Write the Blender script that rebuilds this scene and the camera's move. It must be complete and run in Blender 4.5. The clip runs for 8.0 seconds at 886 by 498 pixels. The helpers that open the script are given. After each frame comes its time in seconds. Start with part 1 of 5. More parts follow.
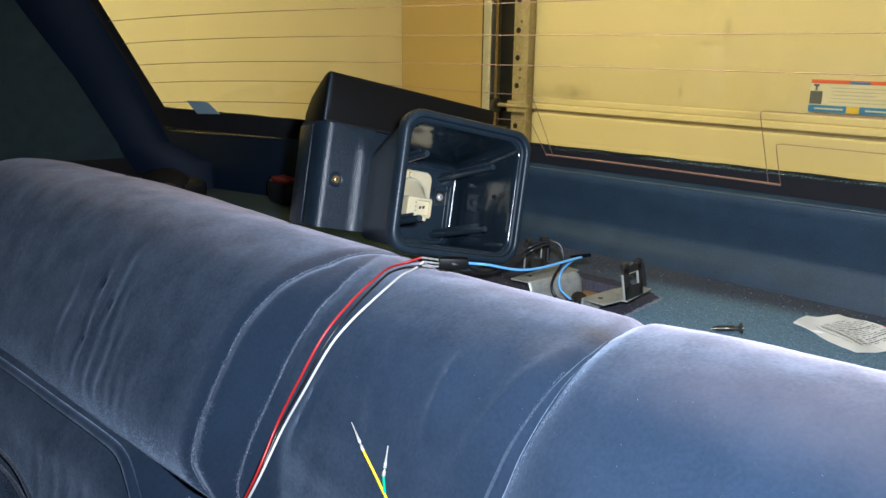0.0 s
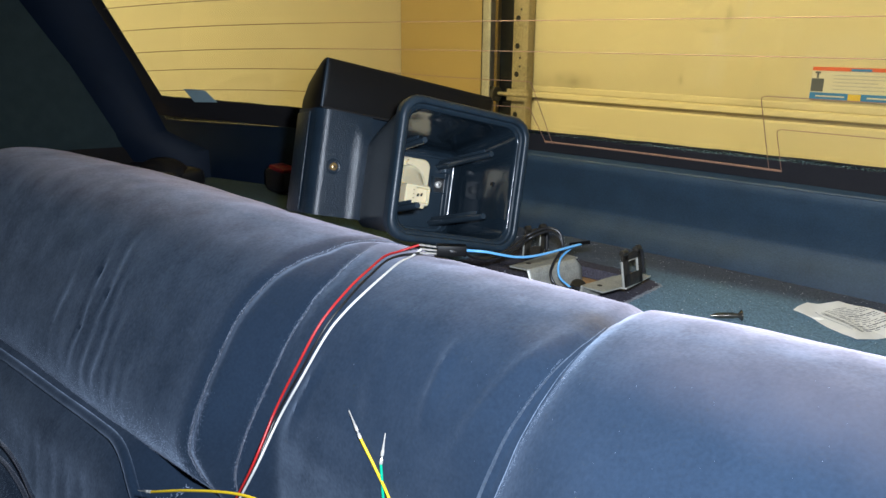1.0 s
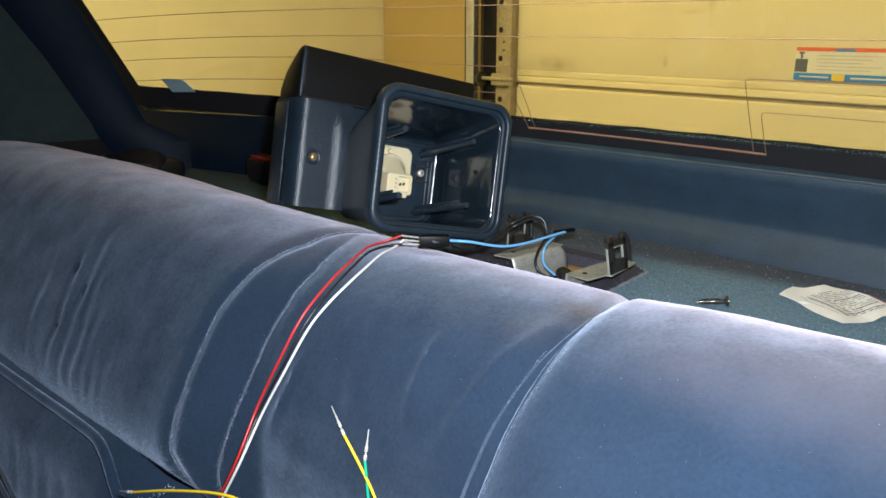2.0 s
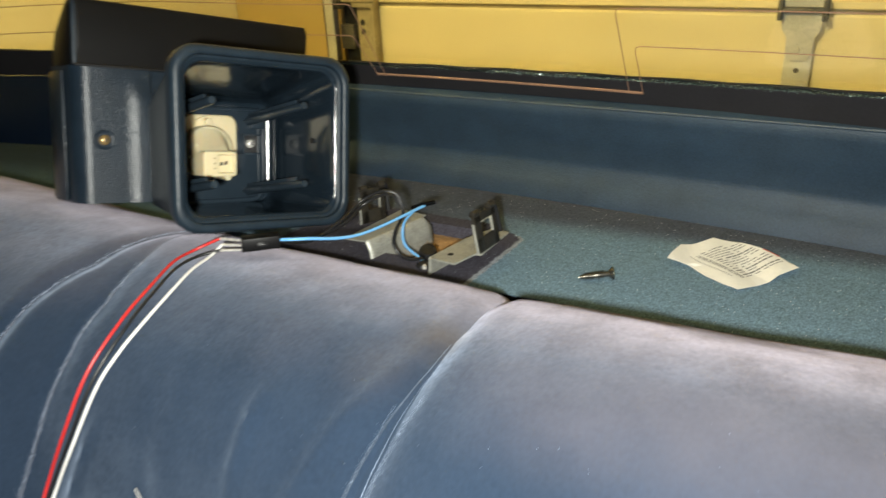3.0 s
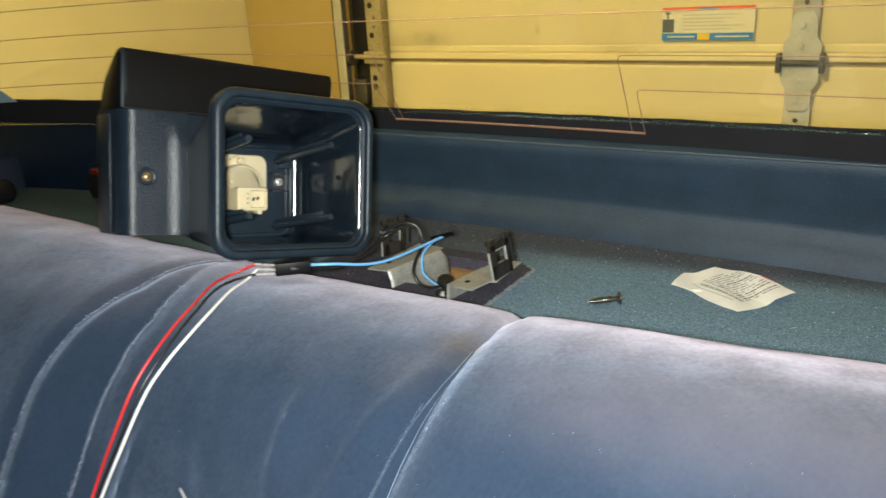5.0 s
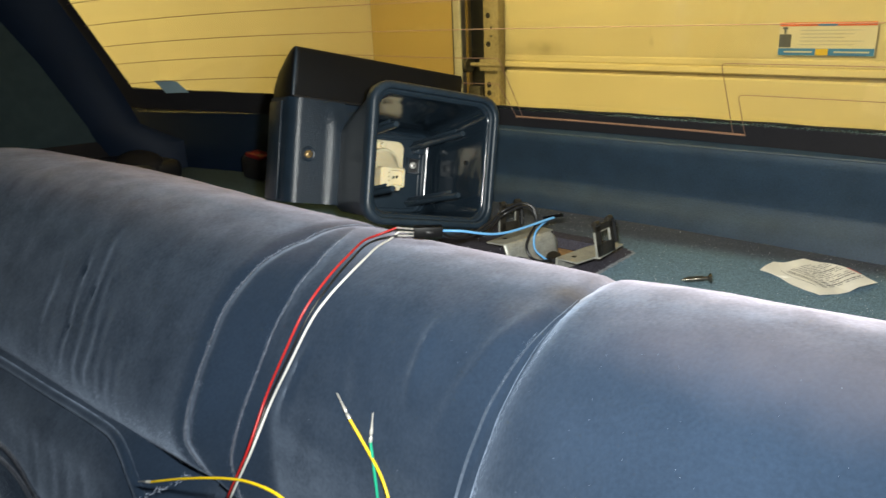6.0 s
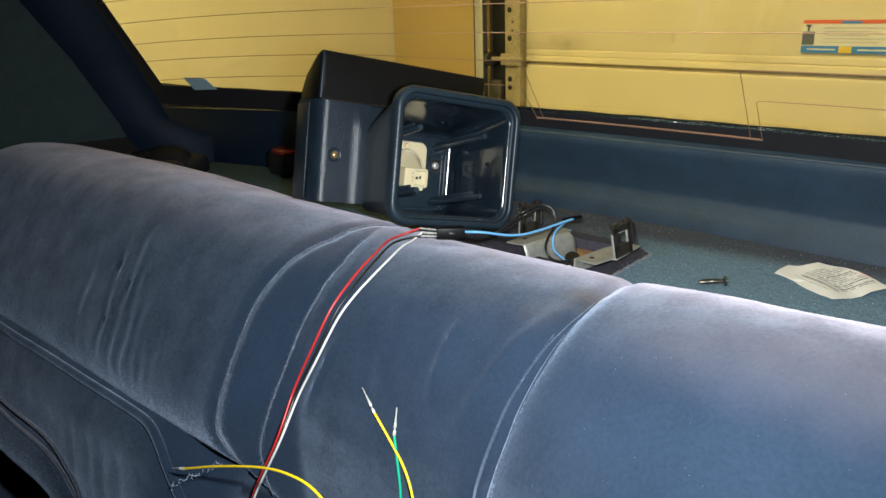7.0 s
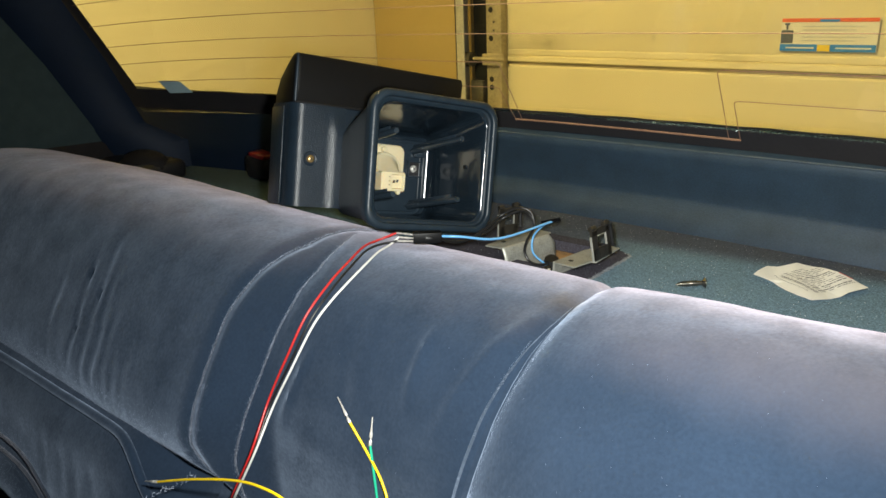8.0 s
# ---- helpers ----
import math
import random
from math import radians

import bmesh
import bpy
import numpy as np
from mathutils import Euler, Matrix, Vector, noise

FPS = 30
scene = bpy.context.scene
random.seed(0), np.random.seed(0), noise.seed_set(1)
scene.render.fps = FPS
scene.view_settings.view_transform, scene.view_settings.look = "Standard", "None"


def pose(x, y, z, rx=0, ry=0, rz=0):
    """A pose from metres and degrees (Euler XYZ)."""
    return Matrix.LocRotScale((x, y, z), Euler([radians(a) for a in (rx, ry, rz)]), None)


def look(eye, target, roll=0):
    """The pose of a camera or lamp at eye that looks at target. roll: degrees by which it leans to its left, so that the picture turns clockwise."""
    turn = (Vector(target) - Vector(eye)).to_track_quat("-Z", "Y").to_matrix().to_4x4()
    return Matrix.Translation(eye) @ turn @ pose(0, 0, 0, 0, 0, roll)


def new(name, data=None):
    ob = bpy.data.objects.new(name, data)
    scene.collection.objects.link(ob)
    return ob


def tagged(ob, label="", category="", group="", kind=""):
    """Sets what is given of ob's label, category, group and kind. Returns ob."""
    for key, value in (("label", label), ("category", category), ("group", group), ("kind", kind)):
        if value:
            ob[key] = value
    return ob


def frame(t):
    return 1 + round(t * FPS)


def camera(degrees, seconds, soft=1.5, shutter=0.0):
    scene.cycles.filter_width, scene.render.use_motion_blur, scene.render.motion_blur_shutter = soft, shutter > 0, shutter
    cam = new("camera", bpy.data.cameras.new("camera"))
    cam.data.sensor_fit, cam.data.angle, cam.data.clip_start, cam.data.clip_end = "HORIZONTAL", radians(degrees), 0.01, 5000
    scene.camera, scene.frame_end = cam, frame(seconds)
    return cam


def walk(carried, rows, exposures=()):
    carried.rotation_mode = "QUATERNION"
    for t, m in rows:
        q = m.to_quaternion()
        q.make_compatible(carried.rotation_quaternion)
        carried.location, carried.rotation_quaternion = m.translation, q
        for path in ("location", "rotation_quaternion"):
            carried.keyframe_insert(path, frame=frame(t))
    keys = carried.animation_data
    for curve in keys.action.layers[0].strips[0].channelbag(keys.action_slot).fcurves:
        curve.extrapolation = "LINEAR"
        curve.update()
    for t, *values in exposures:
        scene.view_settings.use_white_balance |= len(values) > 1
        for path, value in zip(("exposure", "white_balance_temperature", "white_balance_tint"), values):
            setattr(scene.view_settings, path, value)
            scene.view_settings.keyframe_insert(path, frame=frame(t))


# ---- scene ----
cam = camera(62.07, 8.0, shutter=0.4)
PATH = [
    (0, (0.3245, -0.5051, 1.1553), (-0.3104, 0.2220, 0.8943), 0.64),
    (0.5, (0.3238, -0.5018, 1.1539), (-0.3106, 0.2230, 0.8853), 0.52),
    (1, (0.3238, -0.5013, 1.1520), (-0.3092, 0.2228, 0.8783), 0.49),
    (2.3, (0.3177, -0.4809, 1.1549), (-0.2805, 0.2561, 0.8400), -1.07),
    (2.5, (0.3101, -0.4558, 1.1613), (-0.2621, 0.2900, 0.8201), -1.72),
    (3, (0.2838, -0.3875, 1.1656), (-0.1958, 0.3942, 0.7669), -3.03),
    (3.5, (0.2686, -0.3455, 1.1557), (-0.1559, 0.4685, 0.7593), -3.42),
    (4, (0.2694, -0.3505, 1.1547), (-0.1430, 0.4726, 0.7641), -3.39),
    (4.2, (0.2707, -0.3573, 1.1547), (-0.1463, 0.4662, 0.7700), -3.31),
    (5.3, (0.3104, -0.4531, 1.1635), (-0.2282, 0.3286, 0.8491), -3.01),
    (5.5, (0.3187, -0.4695, 1.1622), (-0.2440, 0.2969, 0.8523), -2.72),
    (6, (0.3362, -0.5071, 1.1632), (-0.2737, 0.2216, 0.8518), -2.39),
    (6.5, (0.3388, -0.5283, 1.1706), (-0.2897, 0.1822, 0.8541), -2.15),
    (7, (0.3443, -0.5210, 1.1767), (-0.2820, 0.1887, 0.8540), -2.19),
    (7.5, (0.3433, -0.5150, 1.1730), (-0.2747, 0.1992, 0.8445), -2.41),
    (8, (0.3442, -0.5100, 1.1777), (-0.2674, 0.2119, 0.8540), -2.46),
]
walk(cam, [(t, look(eye, target, roll)) for t, eye, target, roll in PATH],
     [(0.0, 0.02, 5650, 8), (1.2, 0.02, 5800, 8), (2.3, 0.1, 6350, 6), (3.0, 0.25, 7200, 2.5), (3.5, 0.33, 7500, 3.5), (4.2, 0.32, 7450, 3.5), (5.3, 0.07, 6700, 2.5), (6.0, 0.02, 6850, 3), (6.5, 0.02, 6850, 4), (7.0, 0.0, 6350, 4), (7.3, 0.01, 6350, 4), (7.5, 0.02, 6600, 4), (8.0, 0.04, 6900, 3)])

# ---------- light ----------
world = bpy.data.worlds.new("night")
scene.world = world
world.use_nodes = True
world.node_tree.nodes["Background"].inputs[0].default_value = (0.6, 0.7, 1.0, 1)
world.node_tree.nodes["Background"].inputs[1].default_value = 0.004

torch = new("torch_lamp", bpy.data.lights.new("torch_lamp", "SPOT"))
torch.data.energy, torch.data.color, torch.data.shadow_soft_size = 19.0, (0.95, 0.965, 1.0), 0.010
torch.data.spot_size, torch.data.spot_blend = radians(150), 1.0
torch.matrix_world = look((0.277, -0.425, 1.158), (0.06, -0.08, 0.95))

garage_lamp = new("garage_lamp", bpy.data.lights.new("garage_lamp", "POINT"))
garage_lamp.data.energy, garage_lamp.data.color, garage_lamp.data.shadow_soft_size = 139.0, (1.0, 0.87, 0.52), 0.10
garage_lamp.location = (-0.65, -0.80, 2.38)


# ---------- materials ----------
def material(name, colour, rough=0.5, metal=0.0, vary=0.15, scale=30.0, fine=400.0, bump=0.1, sheen=0.0, tint=(1, 1, 1), sheen_rough=0.4,
             coat=0.0, spec=0.5, deep=0.001):
    """A surface with broad stains, a fine grain in colour and relief, in object coordinates."""
    m = bpy.data.materials.new(name)
    m.use_nodes = True
    nt = m.node_tree
    b = nt.nodes["Principled BSDF"]
    co = nt.nodes.new("ShaderNodeTexCoord")
    big = nt.nodes.new("ShaderNodeTexNoise")
    big.inputs["Scale"].default_value, big.inputs["Detail"].default_value = scale, 4
    small = nt.nodes.new("ShaderNodeTexNoise")
    small.inputs["Scale"].default_value, small.inputs["Detail"].default_value = fine, 2
    add = nt.nodes.new("ShaderNodeMath")
    add.operation = "ADD"
    ramp = nt.nodes.new("ShaderNodeMapRange")
    ramp.inputs["From Min"].default_value, ramp.inputs["From Max"].default_value = 0.6, 1.4
    ramp.inputs["To Min"].default_value, ramp.inputs["To Max"].default_value = 1 - vary, 1 + vary
    mul = nt.nodes.new("ShaderNodeVectorMath")
    mul.operation = "SCALE"
    mul.inputs[0].default_value = colour
    bp = nt.nodes.new("ShaderNodeBump")
    bp.inputs["Strength"].default_value, bp.inputs["Distance"].default_value = bump, deep
    for n in (big, small):
        nt.links.new(co.outputs["Object"], n.inputs["Vector"])
    nt.links.new(big.outputs["Fac"], add.inputs[0])
    nt.links.new(small.outputs["Fac"], add.inputs[1])
    nt.links.new(add.outputs[0], ramp.inputs["Value"])
    nt.links.new(ramp.outputs[0], mul.inputs["Scale"])
    nt.links.new(mul.outputs[0], b.inputs["Base Color"])
    nt.links.new(small.outputs["Fac"], bp.inputs["Height"])
    nt.links.new(bp.outputs[0], b.inputs["Normal"])
    b.inputs["Roughness"].default_value, b.inputs["Metallic"].default_value = rough, metal
    b.inputs["Sheen Weight"].default_value, b.inputs["Sheen Roughness"].default_value = sheen, sheen_rough
    b.inputs["Sheen Tint"].default_value = (*tint, 1)
    b.inputs["Coat Weight"].default_value = coat
    b.inputs["Specular IOR Level"].default_value = spec
    return m


def shader(m):
    return m.node_tree.nodes["Principled BSDF"]


VELOUR = material("velour", (0.0130, 0.0228, 0.0410), 0.9, vary=0.2, scale=16, fine=500, bump=0.10, sheen=1.0, tint=(0.48, 0.60, 0.81), sheen_rough=0.48, spec=0.06)
PIPING = material("velour_piping", (0.028, 0.038, 0.058), 0.9, vary=0.5, scale=250, fine=1500, bump=0.6, sheen=0.9, tint=(0.7, 0.72, 0.82), sheen_rough=0.5, spec=0.1)
VINYL_EDGE = material("highlight_navy_vinyl", (0.016, 0.029, 0.046), 0.46, vary=0.3, scale=90, fine=1200, bump=0.9, spec=0.4, deep=0.0004)
VINYL = material("navy_vinyl", (0.0150, 0.0290, 0.0480), 0.55, vary=0.3, scale=35, fine=700, bump=0.5, spec=0.3, deep=0.0006)
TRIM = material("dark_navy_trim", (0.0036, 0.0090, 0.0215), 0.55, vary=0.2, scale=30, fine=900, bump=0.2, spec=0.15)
PILLAR = material("grey_green_cloth", (0.025, 0.038, 0.042), 0.95, vary=0.2, scale=60, fine=1300, bump=0.3, spec=0.1)
HEADLINER = material("grey_headliner", (0.16, 0.18, 0.21), 0.95, vary=0.1, spec=0.1)
FLOORMAT = material("dark_carpet", (0.02, 0.028, 0.045), 0.95, vary=0.3, fine=700, bump=0.5, spec=0.1)
RIM = material("satin_navy_plastic", (0.011, 0.0195, 0.029), 0.40, vary=0.35, scale=80, fine=900, bump=0.3, deep=0.0004, spec=0.4)
PLATE = material("moulded_navy_plastic", (0.017, 0.027, 0.038), 0.28, vary=0.15, scale=60, fine=400, bump=0.1, deep=0.0006)
SHELL = material("glossy_navy_plastic", (0.0105, 0.0175, 0.0255), 0.13, vary=0.12, scale=50, fine=45, bump=0.3, deep=0.0012)
GRAIN = material("grained_navy_plastic", (0.010, 0.0175, 0.027), 0.30, vary=0.3, scale=60, fine=1000, bump=1.0, deep=0.00033, spec=0.42)
HOOD = material("black_plastic", (0.003, 0.003, 0.0034), 0.46, vary=0.2, scale=40, fine=1200, bump=0.2, deep=0.0004, spec=0.22)
GAP = material("matt_black", (0.003, 0.003, 0.0035), 0.95, spec=0.05)
BLACK = material("black_rubber", (0.006, 0.006, 0.007), 0.45, vary=0.2)
CREAM = material("cream_plastic", (0.66, 0.56, 0.36), 0.45, vary=0.05, scale=60, fine=500, bump=0.04)
shader(CREAM).inputs["Subsurface Weight"].default_value = 0.5
shader(CREAM).inputs["Subsurface Radius"].default_value = (1.0, 0.7, 0.4)
shader(CREAM).inputs["Subsurface Scale"].default_value = 0.006
TAN = material("shaded_cream_plastic", (0.36, 0.29, 0.17), 0.5)
BRASS = material("brass_screw", (0.40, 0.27, 0.12), 0.25, metal=0.6, vary=0.2, scale=400)
STEEL = material("galvanised_steel", (0.38, 0.38, 0.34), 0.5, metal=0.55, vary=0.3, scale=120, fine=700, bump=0.1)
TIN = material("tinned_wire", (0.62, 0.60, 0.56), 0.3, metal=0.4, vary=0.3, scale=500)
SPRING = material("dark_spring_steel", (0.045, 0.040, 0.032), 0.35, metal=0.6, vary=0.3, scale=150, fine=700)
DARK_STEEL = material("dark_zinc_screw", (0.125, 0.118, 0.100), 0.25, metal=0.85, vary=0.3, scale=500)
BOARD = material("raw_fibreboard", (0.36, 0.20, 0.075), 0.9, vary=0.45, scale=160, fine=900, bump=0.5)
PAPER = material("white_paper", (0.74, 0.72, 0.66), 0.8, vary=0.05, scale=60, bump=0.05)
INK = material("grey_print", (0.10, 0.10, 0.095), 0.8, vary=0.3, scale=600)
RED_INK = material("red_print", (0.45, 0.10, 0.08), 0.8)
WIRE_RED = material("red_insulation", (0.46, 0.022, 0.022), 0.35, vary=0.08)
WIRE_WHITE = material("white_insulation", (0.64, 0.63, 0.61), 0.4, vary=0.05)
WIRE_BLACK = material("black_insulation", (0.012, 0.012, 0.013), 0.35, vary=0.1)
WIRE_BLUE = material("light_blue_insulation", (0.13, 0.36, 0.66), 0.4, vary=0.08)
WIRE_YELLOW = material("yellow_insulation", (0.84, 0.58, 0.015), 0.35, vary=0.08)
WIRE_GREEN = material("green_insulation", (0.02, 0.38, 0.22), 0.4, vary=0.08)
DOOR_PAINT = material("cream_steel_paint", (0.74, 0.63, 0.36), 0.55, vary=0.07, scale=5, fine=160, bump=0.05)
WALL_PAINT = material("cream_wall_paint", (0.76, 0.66, 0.40), 0.8, vary=0.07, scale=5, fine=120, bump=0.15)
# the wall return's weaker light is put into this darker tan
JAMB = material("tan_wall_board", (0.42, 0.29, 0.10), 0.8, vary=0.08, scale=6, fine=120, bump=0.1)
CONCRETE = material("concrete", (0.28, 0.27, 0.25), 0.85, vary=0.3, scale=5, fine=90, bump=0.3)
GALV = material("garage_steel", (0.52, 0.50, 0.43), 0.5, metal=0.5, vary=0.25, scale=20, fine=200, bump=0.1)
STILE = material("stained_stile", (0.36, 0.29, 0.16), 0.6, metal=0.1, vary=0.35, scale=14, fine=120, bump=0.1)
DIRTY = material("grimy_track", (0.085, 0.075, 0.055), 0.6, metal=0.4, vary=0.6, scale=25, fine=150, bump=0.3)
ORANGE = material("orange_print", (0.72, 0.12, 0.02), 0.6)
BLUE_INK = material("blue_print", (0.03, 0.20, 0.52), 0.6)
YELLOW_INK = material("yellow_print", (0.75, 0.50, 0.02), 0.6)
LINT = material("white_lint", (0.80, 0.84, 0.90), 0.5)
LABEL = material("label_paper", (0.72, 0.66, 0.50), 0.7, vary=0.05)
FRIT = material("black_ceramic", (0.019, 0.018, 0.020), 0.6, spec=0.2)
COPPER = material("defroster_copper", (0.22, 0.125, 0.085), 0.5, metal=0.3)
SEALANT = material("sealant", (0.006, 0.010, 0.010), 0.12, vary=0.5, scale=300, fine=700, bump=1.0, deep=0.003)
GLINT = material("sealant_glint", (0.20, 0.27, 0.25), 0.2, metal=0.5, vary=0.5, scale=700)
THREAD = material("pale_thread", (0.34, 0.39, 0.50), 0.9, vary=0.3, scale=400)
PILE = material("pale_velour_pile", (0.21, 0.255, 0.34), 0.95, vary=0.4, scale=300, spec=0.05)
TAPE = material("blue_grey_tape", (0.30, 0.42, 0.46), 0.6)
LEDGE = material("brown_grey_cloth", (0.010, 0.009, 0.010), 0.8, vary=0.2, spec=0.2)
RED_LENS = material("red_plastic", (0.10, 0.006, 0.008), 0.3)


def brush_nap():
    """Velour pile lies in patches and brushed streaks: it scatters more or less light from place to place."""
    for m, lo, hi in ((VELOUR, 0.33, 0.78), (PIPING, 0.5, 0.95)):
        nt = m.node_tree
        co, mp = nt.nodes.new("ShaderNodeTexCoord"), nt.nodes.new("ShaderNodeMapping")
        mp.inputs["Scale"].default_value = (1.0, 0.8, 0.8)
        broad, fine = nt.nodes.new("ShaderNodeTexNoise"), nt.nodes.new("ShaderNodeTexNoise")
        broad.inputs["Scale"].default_value, broad.inputs["Detail"].default_value, broad.inputs["Roughness"].default_value = 30, 7, 0.7
        fine.inputs["Scale"].default_value, fine.inputs["Detail"].default_value = 420, 3
        nt.links.new(co.outputs["Object"], mp.inputs[0])
        for n in (broad, fine):
            nt.links.new(mp.outputs[0], n.inputs["Vector"])
        add, rg = nt.nodes.new("ShaderNodeMath"), nt.nodes.new("ShaderNodeMapRange")
        add.operation = "MULTIPLY_ADD"
        add.inputs[1].default_value = 0.5
        rg.inputs["From Min"].default_value, rg.inputs["From Max"].default_value = 0.53, 0.97
        rg.inputs["To Min"].default_value, rg.inputs["To Max"].default_value = lo, hi
        nt.links.new(fine.outputs["Fac"], add.inputs[0])
        nt.links.new(broad.outputs["Fac"], add.inputs[2])
        nt.links.new(add.outputs[0], rg.inputs["Value"])
        nt.links.new(rg.outputs[0], shader(m).inputs["Sheen Weight"])


brush_nap()


def tint_velour_top():
    """Fading along the seat's top, and the pale light on its crest, put into the pile's colour."""
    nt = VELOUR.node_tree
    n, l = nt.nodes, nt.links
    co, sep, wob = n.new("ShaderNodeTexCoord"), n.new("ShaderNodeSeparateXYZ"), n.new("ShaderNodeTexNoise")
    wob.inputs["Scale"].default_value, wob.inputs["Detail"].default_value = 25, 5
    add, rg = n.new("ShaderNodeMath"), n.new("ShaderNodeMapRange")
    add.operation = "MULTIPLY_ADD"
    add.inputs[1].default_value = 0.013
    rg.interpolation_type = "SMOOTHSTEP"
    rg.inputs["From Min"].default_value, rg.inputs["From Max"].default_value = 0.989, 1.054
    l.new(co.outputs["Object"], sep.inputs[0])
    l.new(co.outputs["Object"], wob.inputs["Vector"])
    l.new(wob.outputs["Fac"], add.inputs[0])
    # the rear slope, next to the window, takes the pale tint as much as the crest
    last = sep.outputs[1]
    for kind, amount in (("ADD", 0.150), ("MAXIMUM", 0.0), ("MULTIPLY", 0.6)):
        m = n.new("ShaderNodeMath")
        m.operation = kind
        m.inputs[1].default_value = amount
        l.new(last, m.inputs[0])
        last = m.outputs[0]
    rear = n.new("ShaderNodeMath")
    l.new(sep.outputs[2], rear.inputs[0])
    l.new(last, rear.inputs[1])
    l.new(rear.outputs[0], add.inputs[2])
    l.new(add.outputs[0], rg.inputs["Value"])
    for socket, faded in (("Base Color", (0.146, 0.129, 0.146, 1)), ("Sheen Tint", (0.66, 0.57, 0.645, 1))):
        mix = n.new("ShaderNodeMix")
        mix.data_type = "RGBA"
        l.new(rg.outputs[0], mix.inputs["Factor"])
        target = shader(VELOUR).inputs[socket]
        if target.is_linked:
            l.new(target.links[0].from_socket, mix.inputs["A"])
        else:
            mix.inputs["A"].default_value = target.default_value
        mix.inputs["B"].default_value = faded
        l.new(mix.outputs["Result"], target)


tint_velour_top()


def stain_velour():
    """A brownish soiled patch on the middle pillow beside the seam, and a fainter one near the shelf."""
    nt = VELOUR.node_tree
    n, l = nt.nodes, nt.links
    co, wob = n.new("ShaderNodeTexCoord"), n.new("ShaderNodeTexNoise")
    wob.inputs["Scale"].default_value, wob.inputs["Detail"].default_value = 60, 5
    l.new(co.outputs["Object"], wob.inputs["Vector"])
    total = None
    for at, size, amount in (((0.126, -0.140, 0.99), 0.022, 0.42), ((0.110, -0.165, 0.985), 0.022, 0.18), ((0.060, -0.060, 0.98), 0.030, 0.12), ((0.215, -0.065, 0.985), 0.03, 0.15)):
        d, rg, mul = n.new("ShaderNodeVectorMath"), n.new("ShaderNodeMapRange"), n.new("ShaderNodeMath")
        d.operation, mul.operation = "DISTANCE", "MULTIPLY"
        d.inputs[1].default_value = at
        l.new(co.outputs["Object"], d.inputs[0])
        l.new(d.outputs["Value"], rg.inputs["Value"])
        rg.inputs["From Min"].default_value, rg.inputs["From Max"].default_value = size, 0.0
        rg.inputs["To Max"].default_value = 2.2 * amount
        l.new(rg.outputs[0], mul.inputs[0])
        l.new(wob.outputs["Fac"], mul.inputs[1])
        if total is None:
            total = mul.outputs[0]
        else:
            s = n.new("ShaderNodeMath")
            s.operation, s.use_clamp = "ADD", True
            l.new(total, s.inputs[0])
            l.new(mul.outputs[0], s.inputs[1])
            total = s.outputs[0]
    for socket, brown in (("Base Color", (0.075, 0.058, 0.042, 1)), ("Sheen Tint", (0.60, 0.54, 0.48, 1))):
        mix = n.new("ShaderNodeMix")
        mix.data_type = "RGBA"
        l.new(total, mix.inputs["Factor"])
        target = shader(VELOUR).inputs[socket]
        if target.is_linked:
            l.new(target.links[0].from_socket, mix.inputs["A"])
        else:
            mix.inputs["A"].default_value = target.default_value
        mix.inputs["B"].default_value = brown
        l.new(mix.outputs["Result"], target)


stain_velour()

# carpet: faded teal, dark where it lay covered and along the back panel; left end coloured darker for its dim light
CARPET = material("teal_carpet", (0.1, 0.2, 0.24), 0.95, vary=0.9, scale=850, fine=2600, bump=0.5, spec=0.1, deep=0.0005)


